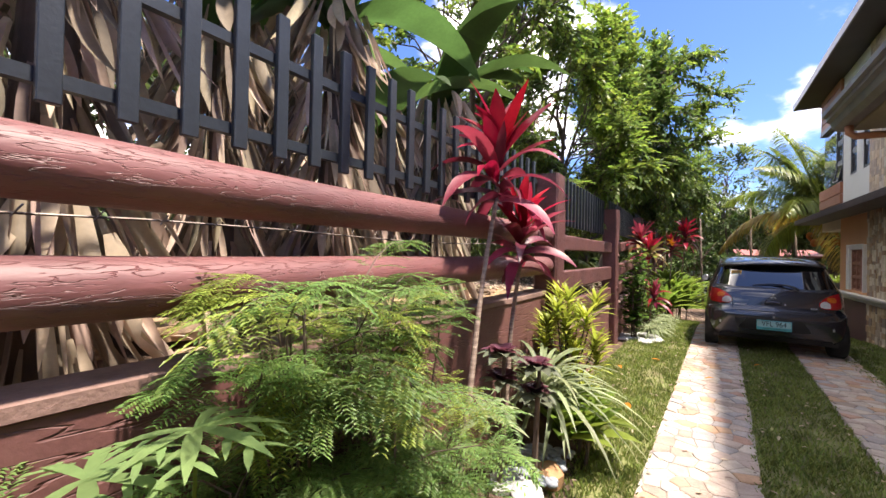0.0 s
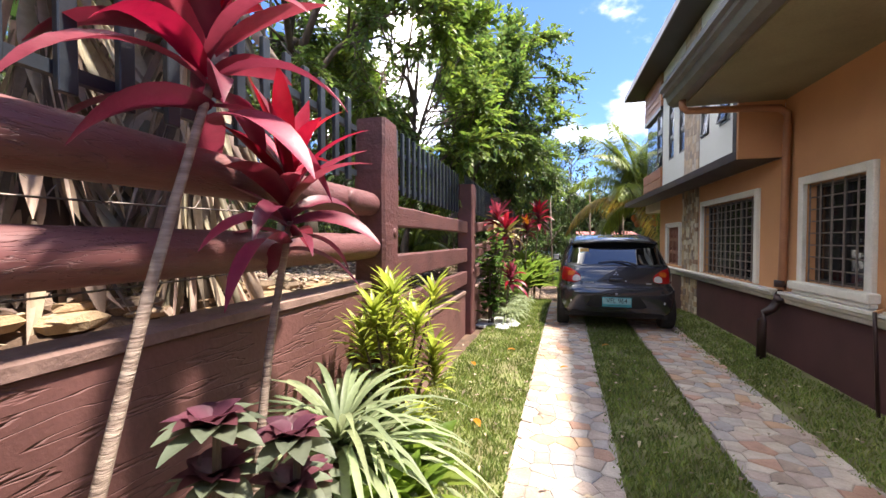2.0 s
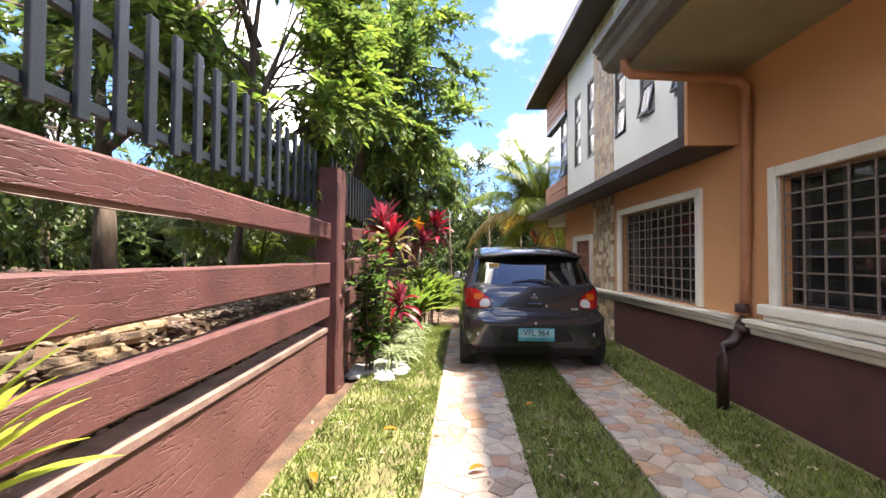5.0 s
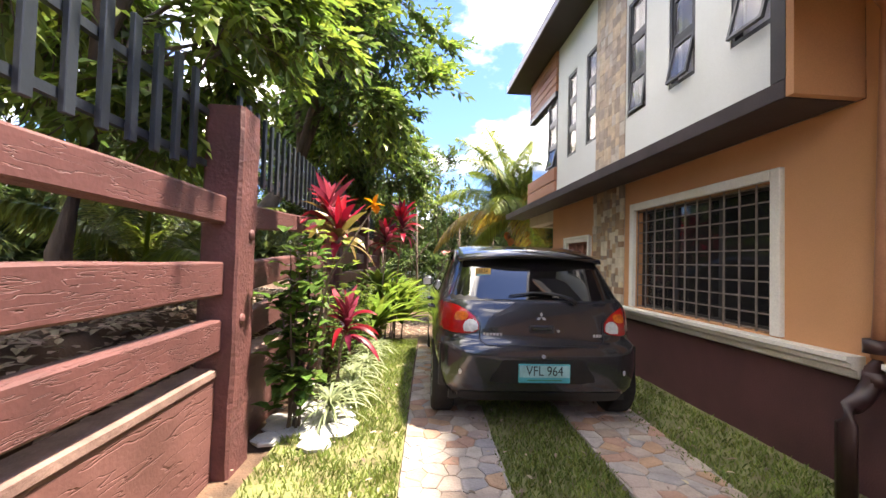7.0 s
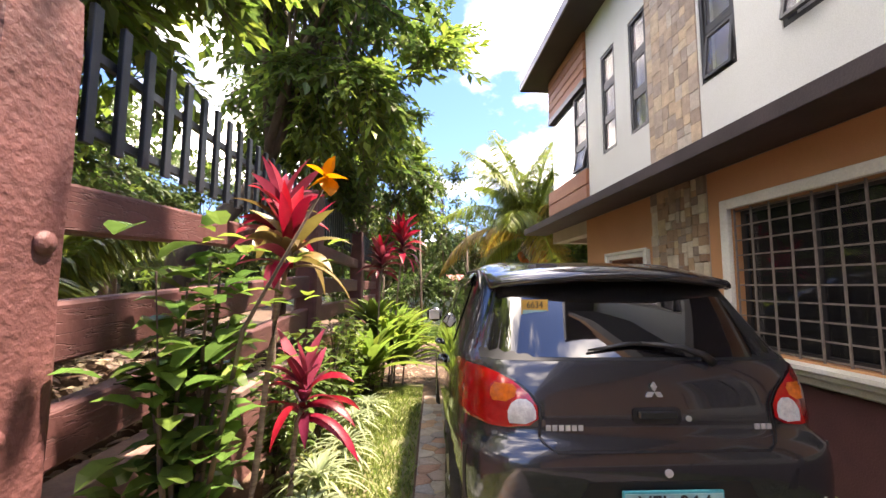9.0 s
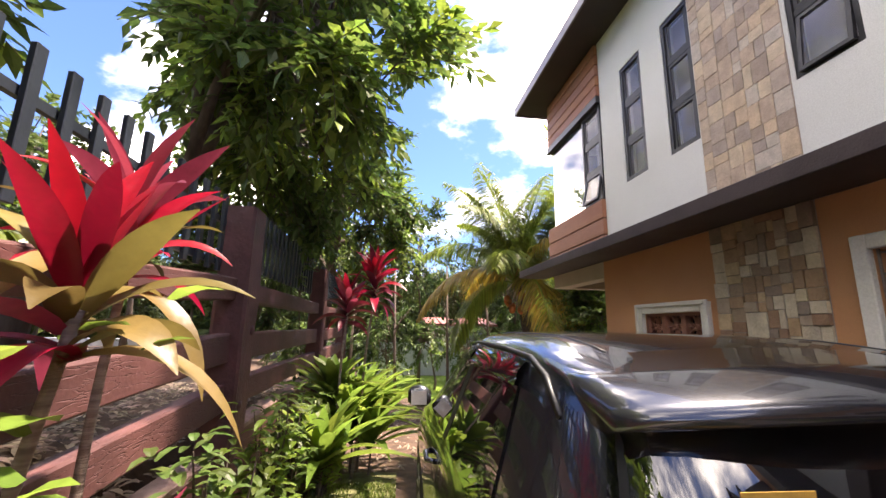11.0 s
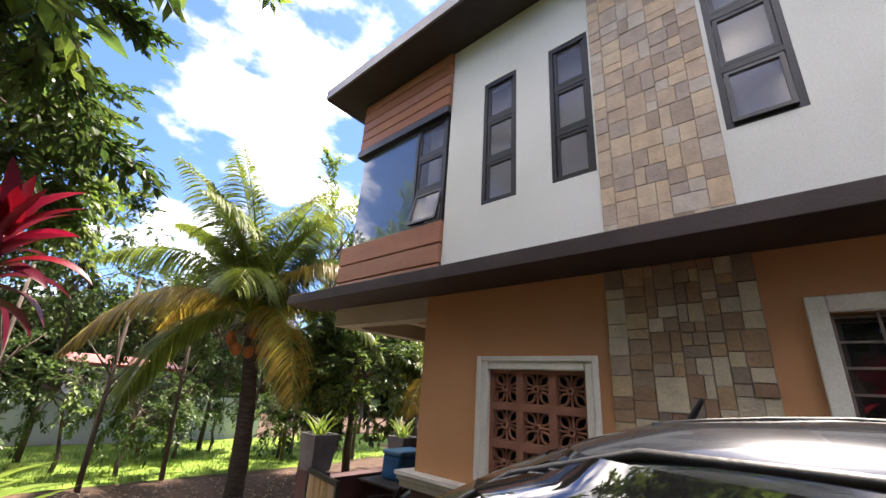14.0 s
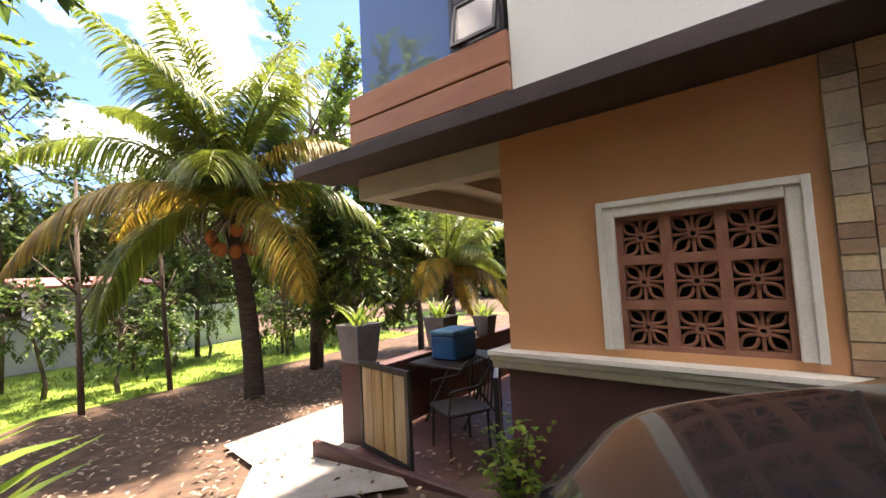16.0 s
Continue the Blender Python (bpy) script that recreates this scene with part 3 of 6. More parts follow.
# eave of the upper roof and the roof above it
b = Build()
b.box(2.36, 9.4, 6.4, 14.4, 5.652, 5.70)
part("eave", b, "soffit_dark", house, "dark boarded eave")
part("fascia", boxed(2.33, 2.358, 6.38, 14.42, 5.63, 5.79), "gutter", house)
part("fascia", boxed(2.36, 9.4, 14.40, 14.43, 5.63, 5.79), "gutter", house)
b = Build()
b.quadstrip([[(2.34, 6.3, 5.79), (2.34, 14.45, 5.79)], [(6.0, 6.3, 6.9), (6.0, 14.45, 6.9)], [(9.6, 6.3, 5.79), (9.6, 14.45, 5.79)]])
part("roof", b, "roof", house)
part("wall", boxed(WX, 9.0, 6.5, 7.088, 3.15, 5.65), "orange", house)

# low roof over the near part, with gutter and soffit
part("low_soffit", boxed(1.78, WX + 0.1, -6.0, 6.92, 3.14, 3.17), "soffit", house, "olive perforated soffit")
b = Build()
prof = [(1.60, 3.42), (1.60, 3.36), (1.64, 3.345), (1.64, 3.30), (1.68, 3.28), (1.70, 3.20), (1.76, 3.16), (1.858, 3.16), (1.858, 3.42), (1.82, 3.42), (1.82, 3.24), (1.64, 3.38), (1.63, 3.42)]
b.closed([[(x - 0.08, y, z) for x, z in prof] for y in (-6.0, 6.98)])
part("gutter", b, "gutter", house, "grey moulded metal gutter")
b = Build()
b.quadstrip([[(1.80, -6.0, 3.43), (1.80, 6.92, 3.43)], [(WX + 3, -6.0, 4.4), (WX + 3, 6.92, 4.4)], [(9.3, -6.0, 3.43), (9.3, 6.92, 3.43)]])
part("low_roof", b, "roof", house)
b = Build()
b.closed([[(1.784, y, 3.174), (WX + 0.1, y, 3.174), (WX + 0.1, y, 3.72), (1.784, y, 3.42)] for y in (6.86, 6.915)])
part("gable_board", b, "gutter", house)

# plinth ledge moulding
def ledge(y0, y1, end=False):
    b = Build()
    prof = [(0, 0.845), (-0.13, 0.845), (-0.13, 0.815), (-0.10, 0.80), (-0.10, 0.775), (-0.06, 0.755), (-0.055, 0.715), (-0.03, 0.70), (0, 0.70)]
    b.closed([[(WX + dx, y, z) for dx, z in prof] for y in (y0, y1)])
    return part("ledge", b, "trim", house, "white moulded ledge")


ledge(-6.0, 6.76), ledge(6.94, CORNER + 0.13)
part("ledge", boxed(WX + 0.002, 4.0, CORNER + 0.002, CORNER + 0.12, 0.70, 0.845), "trim", house)


def window_frame(o, w=0.088, sill=False, step=True):
    y0, y1, z0, z1 = o
    fr = part("window_frame", Build(), "trim", house, "white moulded window surround")
    b = Build()
    x0 = WX - 0.045
    zb = z0 - (w if sill else 0.0)
    for a in ((y0 - w, y0, zb, z1 + w), (y1, y1 + w, zb, z1 + w), (y0, y1, z1, z1 + w)):
        b.box(x0, WX - 0.002, *a, e=0.006)
        b.box(WX - 0.001, WX + 0.05, *[c for c in (a[0] + 0.002, a[1] - 0.002, a[2] + 0.002, a[3] - 0.002)])
    if step:
        for a in ((y0 - w - 0.015, y0 - w + 0.025, zb, z1 + w + 0.015), (y1 + w - 0.025, y1 + w + 0.015, zb, z1 + w + 0.015), (y0 - w + 0.025, y1 + w - 0.025, z1 + w - 0.025, z1 + w + 0.015)):
            b.box(x0 - 0.02, x0 + 0.001, *a, e=0.005)
    if sill:
        b.box(x0 - 0.06, WX - 0.002, y0 - w - 0.06, y1 + w + 0.06, z0 - 0.09, z0, e=0.012)
        b.box(x0 - 0.03, WX - 0.002, y0 - w - 0.03, y1 + w + 0.03, z0 - 0.14, z0 - 0.092, e=0.012)
    fr.data = mesh_of("window_frame", b, "trim")
    return fr


f1, f2, f3 = window_frame(W1, sill=True, step=False), window_frame(W2, step=False), window_frame(W3)


def grille_window(o, frame_ob, cols, rows):
    y0, y1, z0, z1 = o
    part("pane", boxed(WX + 0.10, WX + 0.108, y0, y1, z0, z1), "glass", frame_ob)
    fb = Build()
    n = max(2, round((y1 - y0) / 0.6))
    for k in range(n + 1):
        y = y0 + (y1 - y0 - 0.04) * k / n
        fb.box(WX + 0.085, WX + 0.125, y, y + 0.04, z0, z1)
    for z in (z0, z1 - 0.04):
        fb.box(WX + 0.086, WX + 0.124, y0 + 0.001, y1 - 0.001, z, z + 0.04)
    part("sash", fb, "alu", frame_ob)
    up = mesh_of("grille_bar", boxed(-0.006, 0.006, -0.006, 0.006, 0, z1 - z0), "iron")
    for k in range(cols + 1):
        part("grille_bar", up, "iron", frame_ob).location = (WX + 0.02, y0 + 0.01 + (y1 - y0 - 0.02) * k / cols, z0)
    ac = mesh_of("grille_bar", boxed(-0.006, 0.006, 0, y1 - y0, -0.006, 0.006), "iron")
    for k in range(rows + 1):
        part("grille_bar", ac, "iron", frame_ob).location = (WX + 0.034, y0, z0 + 0.02 + (z1 - z0 - 0.04) * k / rows)


grille_window(W1, f1, 5, 8)
grille_window(W2, f2, 11, 9)


# pierced blocks, three by three
def pierced_block(s=0.28):
    b = Build()
    r = s / 2
    for a in ((-r, r, r - 0.03, r), (-r, r, -r, -r + 0.03), (-r, -r + 0.03, -r + 0.03, r - 0.03), (r - 0.03, r, -r + 0.03, r - 0.03)):
        b.box(-0.04, 0.04, *a)
    ring = [(0.030 * math.cos(t), 0.030 * math.sin(t)) for t in [2 * math.pi * j / 14 for j in range(14)]]
    hole = [(0.015 * math.cos(t), 0.015 * math.sin(t)) for t in [2 * math.pi * j / 14 for j in range(14)]]
    b.closed([[(-0.035, y, z) for y, z in ring], [(0.035, y, z) for y, z in ring], [(0.035, y, z) for y, z in hole], [(-0.035, y, z) for y, z in hole], [(-0.035, y, z) for y, z in ring]], cap=False)
    for k in range(8):
        t = math.pi / 4 * k
        far = (r - 0.028) * (1.35 if k % 2 else 1.0)
        for sgn in ((-1, 1) if k % 2 else (0,)):
            pts = []
            for i in range(7):
                u = i / 6
                rad = 0.03 + (far - 0.03) * u
                off = sgn * 0.034 * math.sin(math.pi * u)
                pts.append((0, rad * math.cos(t) - off * math.sin(t), rad * math.sin(t) + off * math.cos(t)))
            b.tube(pts, 0.011, 6)
    return mesh_of("pierced_block", b, "block")


PB = pierced_block()
# the blocks hang on a black sheet that paints the shade behind their holes
screen = part("block_screen", boxed(WX + 0.105, WX + 0.11, W3[0], W3[1], W3[2], W3[3]), "room_shade", house)
for i in range(3):
    for j in range(3):
        part("pierced_block", PB, "block", screen).location = (WX + 0.045, W3[0] + 0.14 + 0.28 * i, W3[2] + 0.14 + 0.28 * j)


def stone_cladding(name, y0, y1, z0, z1, mat, lo, hi, label, seed, proud):
    """Square-cut stones of mixed size, each a piece of its own."""
    rng = random.Random(seed)
    back = part(name, boxed(WX - 0.006, WX - 0.001, y0, y1, z0, z1), "joint" if proud < 0.015 else "mortar", house, label)
    cells = []
    def split(a, b_, c, d):
        w, h = b_ - a, d - c
        if w > hi or (w > lo * 1.7 and w >= h and rng.random() < 0.75):
            k = rng.uniform(0.35, 0.65)
            split(a, a + w * k, c, d), split(a + w * k, b_, c, d)
        elif h > hi or (h > lo * 1.7 and rng.random() < 0.75):
            k = rng.uniform(0.35, 0.65)
            split(a, b_, c, c + h * k), split(a, b_, c + h * k, d)
        else:
            cells.append((a, b_, c, d))
    split(y0, y1, z0, z1)
    for a, b_, c, d in cells:
        t = proud * rng.uniform(0.5, 1.3)
        g = 0.0016 if proud < 0.015 else 0.0022
        part("stone", boxed(WX - 0.010 - t, WX - 0.006, a + g, b_ - g, c + g, d - g, e=0.0016), mat, back)


stone_cladding("stone_strip", 9.76, 10.60, 2.58, 5.64, "stone_hi", 0.12, 0.24, "pale square-cut stone strip", 4, 0.007)
stone_cladding("stone_strip", 9.74, 10.62, 0.85, 2.45, "stone_lo", 0.085, 0.21, "rough brown and buff stone strip", 9, 0.022)
stone_cladding("stone_strip", 9.74, 10.62, -0.15, 0.70, "stone_lo", 0.10, 0.22, "rough brown and buff stone strip", 11, 0.022)

# downpipes
pipe = thing("downpipe", "terracotta rain pipe running down the orange wall", "pipe")
b = Build()
b.tube([(1.72, 6.72, 3.17), (1.72, 6.72, 3.08), (1.77, 6.72, 3.03), (2.4, 6.73, 3.01), (2.74, 6.74, 2.99), (2.82, 6.75, 2.93), (2.83, 6.76, 2.8), (2.83, 6.80, 1.2), (2.83, 6.82, 0.86)], 0.042, 12)
part("pipe", b, "pipe", pipe, smooth=True)
b = Build()
b.tube([(2.83, 6.82, 0.95), (2.82, 6.83, 0.80), (2.80, 6.84, 0.70), (2.75, 6.85, 0.62), (2.68, 6.85, 0.57), (2.65, 6.85, 0.48), (2.65, 6.85, 0.0)], 0.050, 12)
part("lower_pipe", b, "pipe_dark", pipe, "dark maroon lower pipe", smooth=True)
for z in (0.74, 0.93):
    b = Build()
    b.tube([(2.82, 6.83, z - 0.04), (2.82, 6.83, z + 0.04)], 0.06, 12)
    part("pipe_collar", b, "pipe_dark", pipe, smooth=True)
cd = thing("conduit", "thin painted conduit down the wall", "pipe")
b = Build()
b.tube([(WX - 0.02, 5.33, 1.5), (WX - 0.02, 5.33, 0.9), (WX - 0.10, 5.30, 0.862), (WX - 0.155, 5.28, 0.85)], 0.013, 8)
part("pipe", b, "orange", cd, smooth=True)
b = Build()
b.tube([(WX - 0.15, 5.28, 0.86), (WX - 0.155, 5.26, 0.7), (WX - 0.155, 5.2, -0.05)], 0.014, 8)
part("lower_pipe", b, "pipe_dark", cd, "dark maroon lower pipe", smooth=True)


# ---- fence ----
FX = -1.10
POSTS = [3.87, 7.25, 10.70, 14.25, 17.8]
def fence_wall(y0, y1, top, cap=0.05):
    w = tagged(new("fence_wall", mesh_of("fence_wall", boxed(FX - 0.14, FX, y0, y1, gz(y1) - 0.3, top - cap, e=0.006), "fence_wall")),
               "maroon concrete fence wall carved like planks", "wall", "", "structure")
    b = Build()
    n = max(2, int((y1 - y0) / 0.35))
    b.closed([[(FX - 0.155, y, top - cap + 0.002), (FX + 0.012, y, top - cap + 0.002), (FX + 0.010, y, top - 0.012 + 0.006 * noise.noise((y * 3, 1, 0))),
               (FX - 0.03, y, top), (FX - 0.15, y, top)] for y in [y0 + (y1 - y0) * i / n for i in range(n + 1)]])
    part("cap", b, "cope", w)
    return w


fence_wall(-3.0, 3.9, 1.15)
for i in range(4):
    fence_wall(POSTS[i] + 0.27, POSTS[i + 1] + 0.03, (0.66, 0.64, 0.74, 0.70)[i])


def log(y0, y1, z, r, seed):
    b = Build()
    rows = []
    n = 44
    for i in range(n + 1):
        y = y0 + (y1 - y0) * i / n
        rr = r * (1 + 0.05 * noise.noise((y * 1.3, seed, 0)) + 0.015 * noise.noise((y * 6, seed, 3)))
        if i in (0, n):
            rr *= 0.9
        cx, cz = -1.11 + 0.012 * noise.noise((y * 0.7, seed, 5)), z + 0.012 * noise.noise((y * 0.6, seed, 8))
        rows.append([(cx + rr * math.cos(t), y, cz + rr * math.sin(t) * (1 + 0.03 * noise.noise((math.cos(t), y * 2, seed)))) for t in [2 * math.pi * j / 18 for j in range(18)]])
    b.closed(rows)
    return solid("log_rail", b, "log", "round maroon log rail with carved bark lines", "fence rail", group="log rails", smooth=True)


lr = log(-3.0, 3.92, 1.695, 0.088, 1)
b = Build()
b.tube([(-1.04, 3.45, 1.70), (-1.02, 3.45, 1.70), (-1.005, 3.45, 1.70)], [0.055, 0.055, 0.045], 14)
part("knot", b, "log", lr, "sawn branch stub", smooth=True)
log(-3.0, 3.92, 1.395, 0.088, 2)


def plank(y0, y1, z0, z1, seed, rise=0.0):
    b = Build()
    n = 24
    rows = []
    for i in range(n + 1):
        y = y0 + (y1 - y0) * i / n
        e = rise * i / n + 0.008 * noise.noise((y * 1.5, seed, 0))
        f = rise * i / n + 0.008 * noise.noise((y * 1.7, seed, 4))
        g = 0.004 * noise.noise((y * 3, seed, 7))
        rows.append([(-1.17, y, z0 + e), (-1.085 + g, y, z0 + e), (-1.075 + g, y, z0 + e + 0.012), (-1.075 + g, y, z1 + f - 0.012), (-1.085 + g, y, z1 + f), (-1.17, y, z1 + f)])
    b.closed(rows)
    return solid("fence_plank", b, "fence", "maroon concrete fence plank carved like wood", "fence rail", group="fence planks")


for i in range(4):
    d = (0, -0.01, 0.16, 0.16)[i]
    y0, y1 = POSTS[i] + 0.26, POSTS[i + 1] + 0.04
    for z0, z1 in ((1.56, 1.73), (1.11, 1.32), (0.76, 0.96)):
        plank(y0, y1, z0 + d, z1 + d, i * 7 + z0, (0, 0.17, 0, 0)[i])


def post(y, top, seed):
    b = Build()
    rows = []
    base = gz(y) - 0.3
    for i in range(15):
        z = base + (top - base) * i / 14
        k = 0.94 if i == 14 else 1.0
        def o(j):
            return 0.010 * noise.noise((z * 2.5, seed, j)) + 0.005 * noise.noise((z * 9, seed, j))
        x0, x1, y0, y1 = -1.235, -0.995, y, y + 0.285
        cx, cy = (x0 + x1) / 2, (y0 + y1) / 2
        ring = [(x0, y0 + 0.02), (x0 + 0.02, y0), (x1 - 0.02, y0), (x1, y0 + 0.02), (x1, y1 - 0.02), (x1 - 0.02, y1), (x0 + 0.02, y1), (x0, y1 - 0.02)]
        rows.append([(cx + (px - cx) * k + o(j), cy + (py - cy) * k + o(j + 9), z) for j, (px, py) in enumerate(ring)])
    b.closed(rows)
    p = solid("fence_post", b, "post", "square maroon fence post carved like rough timber", "fence post", group="fence posts")
    for yy, zz in ((y + 0.2, 1.5), (y + 0.1, 0.95)):
        k = Build()
        k.tube([(-1.0, yy, zz), (-0.988, yy, zz), (-0.982, yy, zz)], [0.04, 0.035, 0.01], 12)
        part("knot", k, "post", p, smooth=True)
    return p


for i, y in enumerate(POSTS):
    post(y, (2.33, 2.31, 2.46, 2.46, 2.4)[i], i * 3.3)

# steel top fence
def steel_panel(y0, y1, z0, z1):
    p = thing("steel_fence_panel", "slate-blue steel fence panel of upright slats above the rails", "fence", "steel panels")
    for z in (z0 + 0.07, z0 + 0.39):
        part("rail", boxed(-1.235, -1.205, y0, y1, z - 0.02, z + 0.02), "steel", p)
    me = mesh_of("slat", boxed(-0.013, 0.013, -0.025, 0.025, 0, z1 - z0, e=0.003), "steel")
    n = int((y1 - y0) / 0.165)
    for k in range(n):
        part("slat", me, "steel", p).location = (-1.19, y0 + 0.09 + 0.165 * k, z0)


steel_panel(-1.5, 3.86, 1.86, 2.42)
for i in range(4):
    d = (0, 0.07, 0.16, 0.16)[i]
    steel_panel(POSTS[i] + 0.29, POSTS[i + 1], 1.86 + d, 2.44 + d)
# barbed wire strands behind the log rails
for z in (1.28, 1.58):
    b = Build()
    b.tube([(-1.30 - 0.02 * math.sin(y), y, z + 0.012 * math.sin(y * 2.3)) for y in [-2 + 0.5 * k for k in range(18)]], 0.004, 5)
    for k in range(50):
        y = -2 + k * 0.17
        b.tube([(-1.30, y - 0.012, z - 0.015 + 0.01), (-1.30, y + 0.012, z + 0.03)], 0.0025, 4)
    solid("barbed_wire", b, "iron", "rusty barbed wire strand behind the fence", "wire")


# ---- parked car ----
car = thing("car", "charcoal grey hatchback parked on the driveway strips", "car")
def lerp_table(t, z):
    for (z0, a), (z1, c) in zip(t, t[1:]):
        if z <= z1:
            u = max(0.0, (z - z0) / (z1 - z0))
            return a + (c - a) * u
    return t[-1][1]


REAR = [(0.20, 0.10), (0.30, 0.03), (0.42, 0.005), (0.52, 0.0), (0.60, 0.005), (0.655, 0.025), (0.70, 0.062), (0.80, 0.075), (0.90, 0.098), (0.97, 0.13), (1.02, 0.17),
        (1.20, 0.315), (1.36, 0.455), (1.40, 0.54), (1.43, 0.66), (1.455, 0.80), (1.475, 0.98), (1.49, 1.2)]
FRONT = [(0.20, 3.60), (0.35, 3.69), (0.50, 3.71), (0.65, 3.68), (0.75, 3.60), (0.83, 3.44), (0.90, 3.20), (0.95, 3.00), (1.00, 2.86), (1.20, 2.50), (1.36, 2.18), (1.42, 2.04), (1.455, 1.93), (1.475, 1.78), (1.49, 1.5)]
WIDE = [(0.20, 0.76), (0.32, 0.815), (0.45, 0.832), (0.62, 0.832), (0.78, 0.822), (0.90, 0.805), (0.97, 0.785), (1.05, 0.755), (1.20, 0.70), (1.36, 0.645), (1.40, 0.628), (1.43, 0.605), (1.455, 0.572), (1.475, 0.51), (1.49, 0.34)]
POW = 7.0


def corner_pow(z):
    return 9.0 if z < 0.68 else (7.5 if z < 1.0 else 6.5)


WHEEL_Y, WHEEL_R, ARCH = (0.47, 2.95), 0.29, 0.335


def body_wide(z):
    return lerp_table(WIDE, z)


def rear_y(x, z, push=0.0):
    """Rear surface of the body at a width and height."""
    a, c, w = lerp_table(REAR, z), lerp_table(FRONT, z), body_wide(z)
    mid, half, n = (a + c) / 2, (c - a) / 2, corner_pow(z)
    return mid - half * max(0.0, 1 - min(1, abs(x) / w) ** n) ** (1 / n) - push


def side_x(y, z, push=0.0):
    a, c, w = lerp_table(REAR, z), lerp_table(FRONT, z), body_wide(z)
    mid, half, n = (a + c) / 2, (c - a) / 2, corner_pow(z)
    return w * max(0.0, 1 - min(1, abs(y - mid) / half) ** n) ** (1 / n) + push


levels = [0.20, 0.24, 0.28, 0.32, 0.36, 0.40, 0.44, 0.48, 0.52, 0.56, 0.60, 0.63, 0.655, 0.68, 0.70, 0.74, 0.78, 0.82, 0.86, 0.90, 0.93, 0.96, 0.99, 1.02, 1.07, 1.12, 1.17,
          1.22, 1.27, 1.32, 1.36, 1.385, 1.40, 1.415, 1.43, 1.443, 1.455, 1.465, 1.475, 1.484, 1.49]
b = Build()
rows = []
N = 132
for z in levels:
    a, c, w = lerp_table(REAR, z), lerp_table(FRONT, z), body_wide(z)
    mid, half = (a + c) / 2, (c - a) / 2
    row = []
    for j in range(N):
        t = 2 * math.pi * j / N
        cs, sn = math.cos(t), math.sin(t)
        e = 2 / corner_pow(z)
        x = w * math.copysign(abs(cs) ** e, cs)
        y = mid + half * math.copysign(abs(sn) ** e, sn)
        zz = z
        for wy in WHEEL_Y:
            d = abs(y - wy)
            if d < ARCH and abs(x) > 0.6:
                zz = max(zz, WHEEL_R + math.sqrt(ARCH * ARCH - d * d))
        row.append((x, y, max(z, zz) if z < 0.66 else z))
    rows.append(row)
b.closed(rows)
part("body", b, "car", car, smooth=True)


def patch(fn, us, vs, inset=None):
    """A surface piece: fn(u, v) gives a point."""
    b = Build()
    b.quadstrip([[fn(u, v) for u in us] for v in vs])
    return b


def steps(a, c, n):
    return [a + (c - a) * i / n for i in range(n + 1)]


# rear window, tapering upward
def rw(u, v):
    z = 1.005 + 0.375 * v
    w = (body_wide(z) - 0.045) * (0.985 - 0.02 * v)
    x = u * w
    return (x, rear_y(x, z, 0.006), z - 0.05 * abs(u) ** 3 * (1 - v) * 0)


def rim_strip(u, v):
    z = 0.992 + 0.40 * v
    x = u * (body_wide(z) - 0.022)
    return (x, rear_y(x, z, 0.003), z)


part("window_surround", patch(rim_strip, steps(-1, 1, 24), steps(0, 1, 10)), "black", car, "black rubber window surround", smooth=True)
part("rear_window", patch(rw, steps(-1, 1, 24), steps(0, 1, 10)), "car_glass", car, "dark tinted rear window", smooth=True)
# spoiler over the rear window
b = Build()
rows = []
for u in steps(-1, 1, 24):
    x = u * 0.615
    y = 0.35 + 0.11 * abs(u) ** 3
    c = 0.045 * u * u
    rows.append([(x, y + 0.12, 1.350 - c), (x, y, 1.350 - c), (x, y - 0.03, 1.362 - c), (x, y - 0.03, 1.382 - c), (x, y - 0.005, 1.402 - c), (x, y + 0.14, 1.432 - c), (x, y + 0.35, 1.462 - c)])
b.closed(rows)
part("spoiler", b, "car", car, smooth=True)
part("brake_light", boxed(-0.15, 0.15, 0.345, 0.36, 1.366, 1.380), "red_lens", car)


def shape_patch(outline, push, n=8):
    """A patch on the rear, filled between a left and a right edge given per height: rows of (z, x0, x1)."""
    def fn(u, v):
        z, x0, x1 = v
        x = x0 + (x1 - x0) * u
        return (x, rear_y(x, z, push), z)
    return patch(fn, steps(0, 1, n), outline)


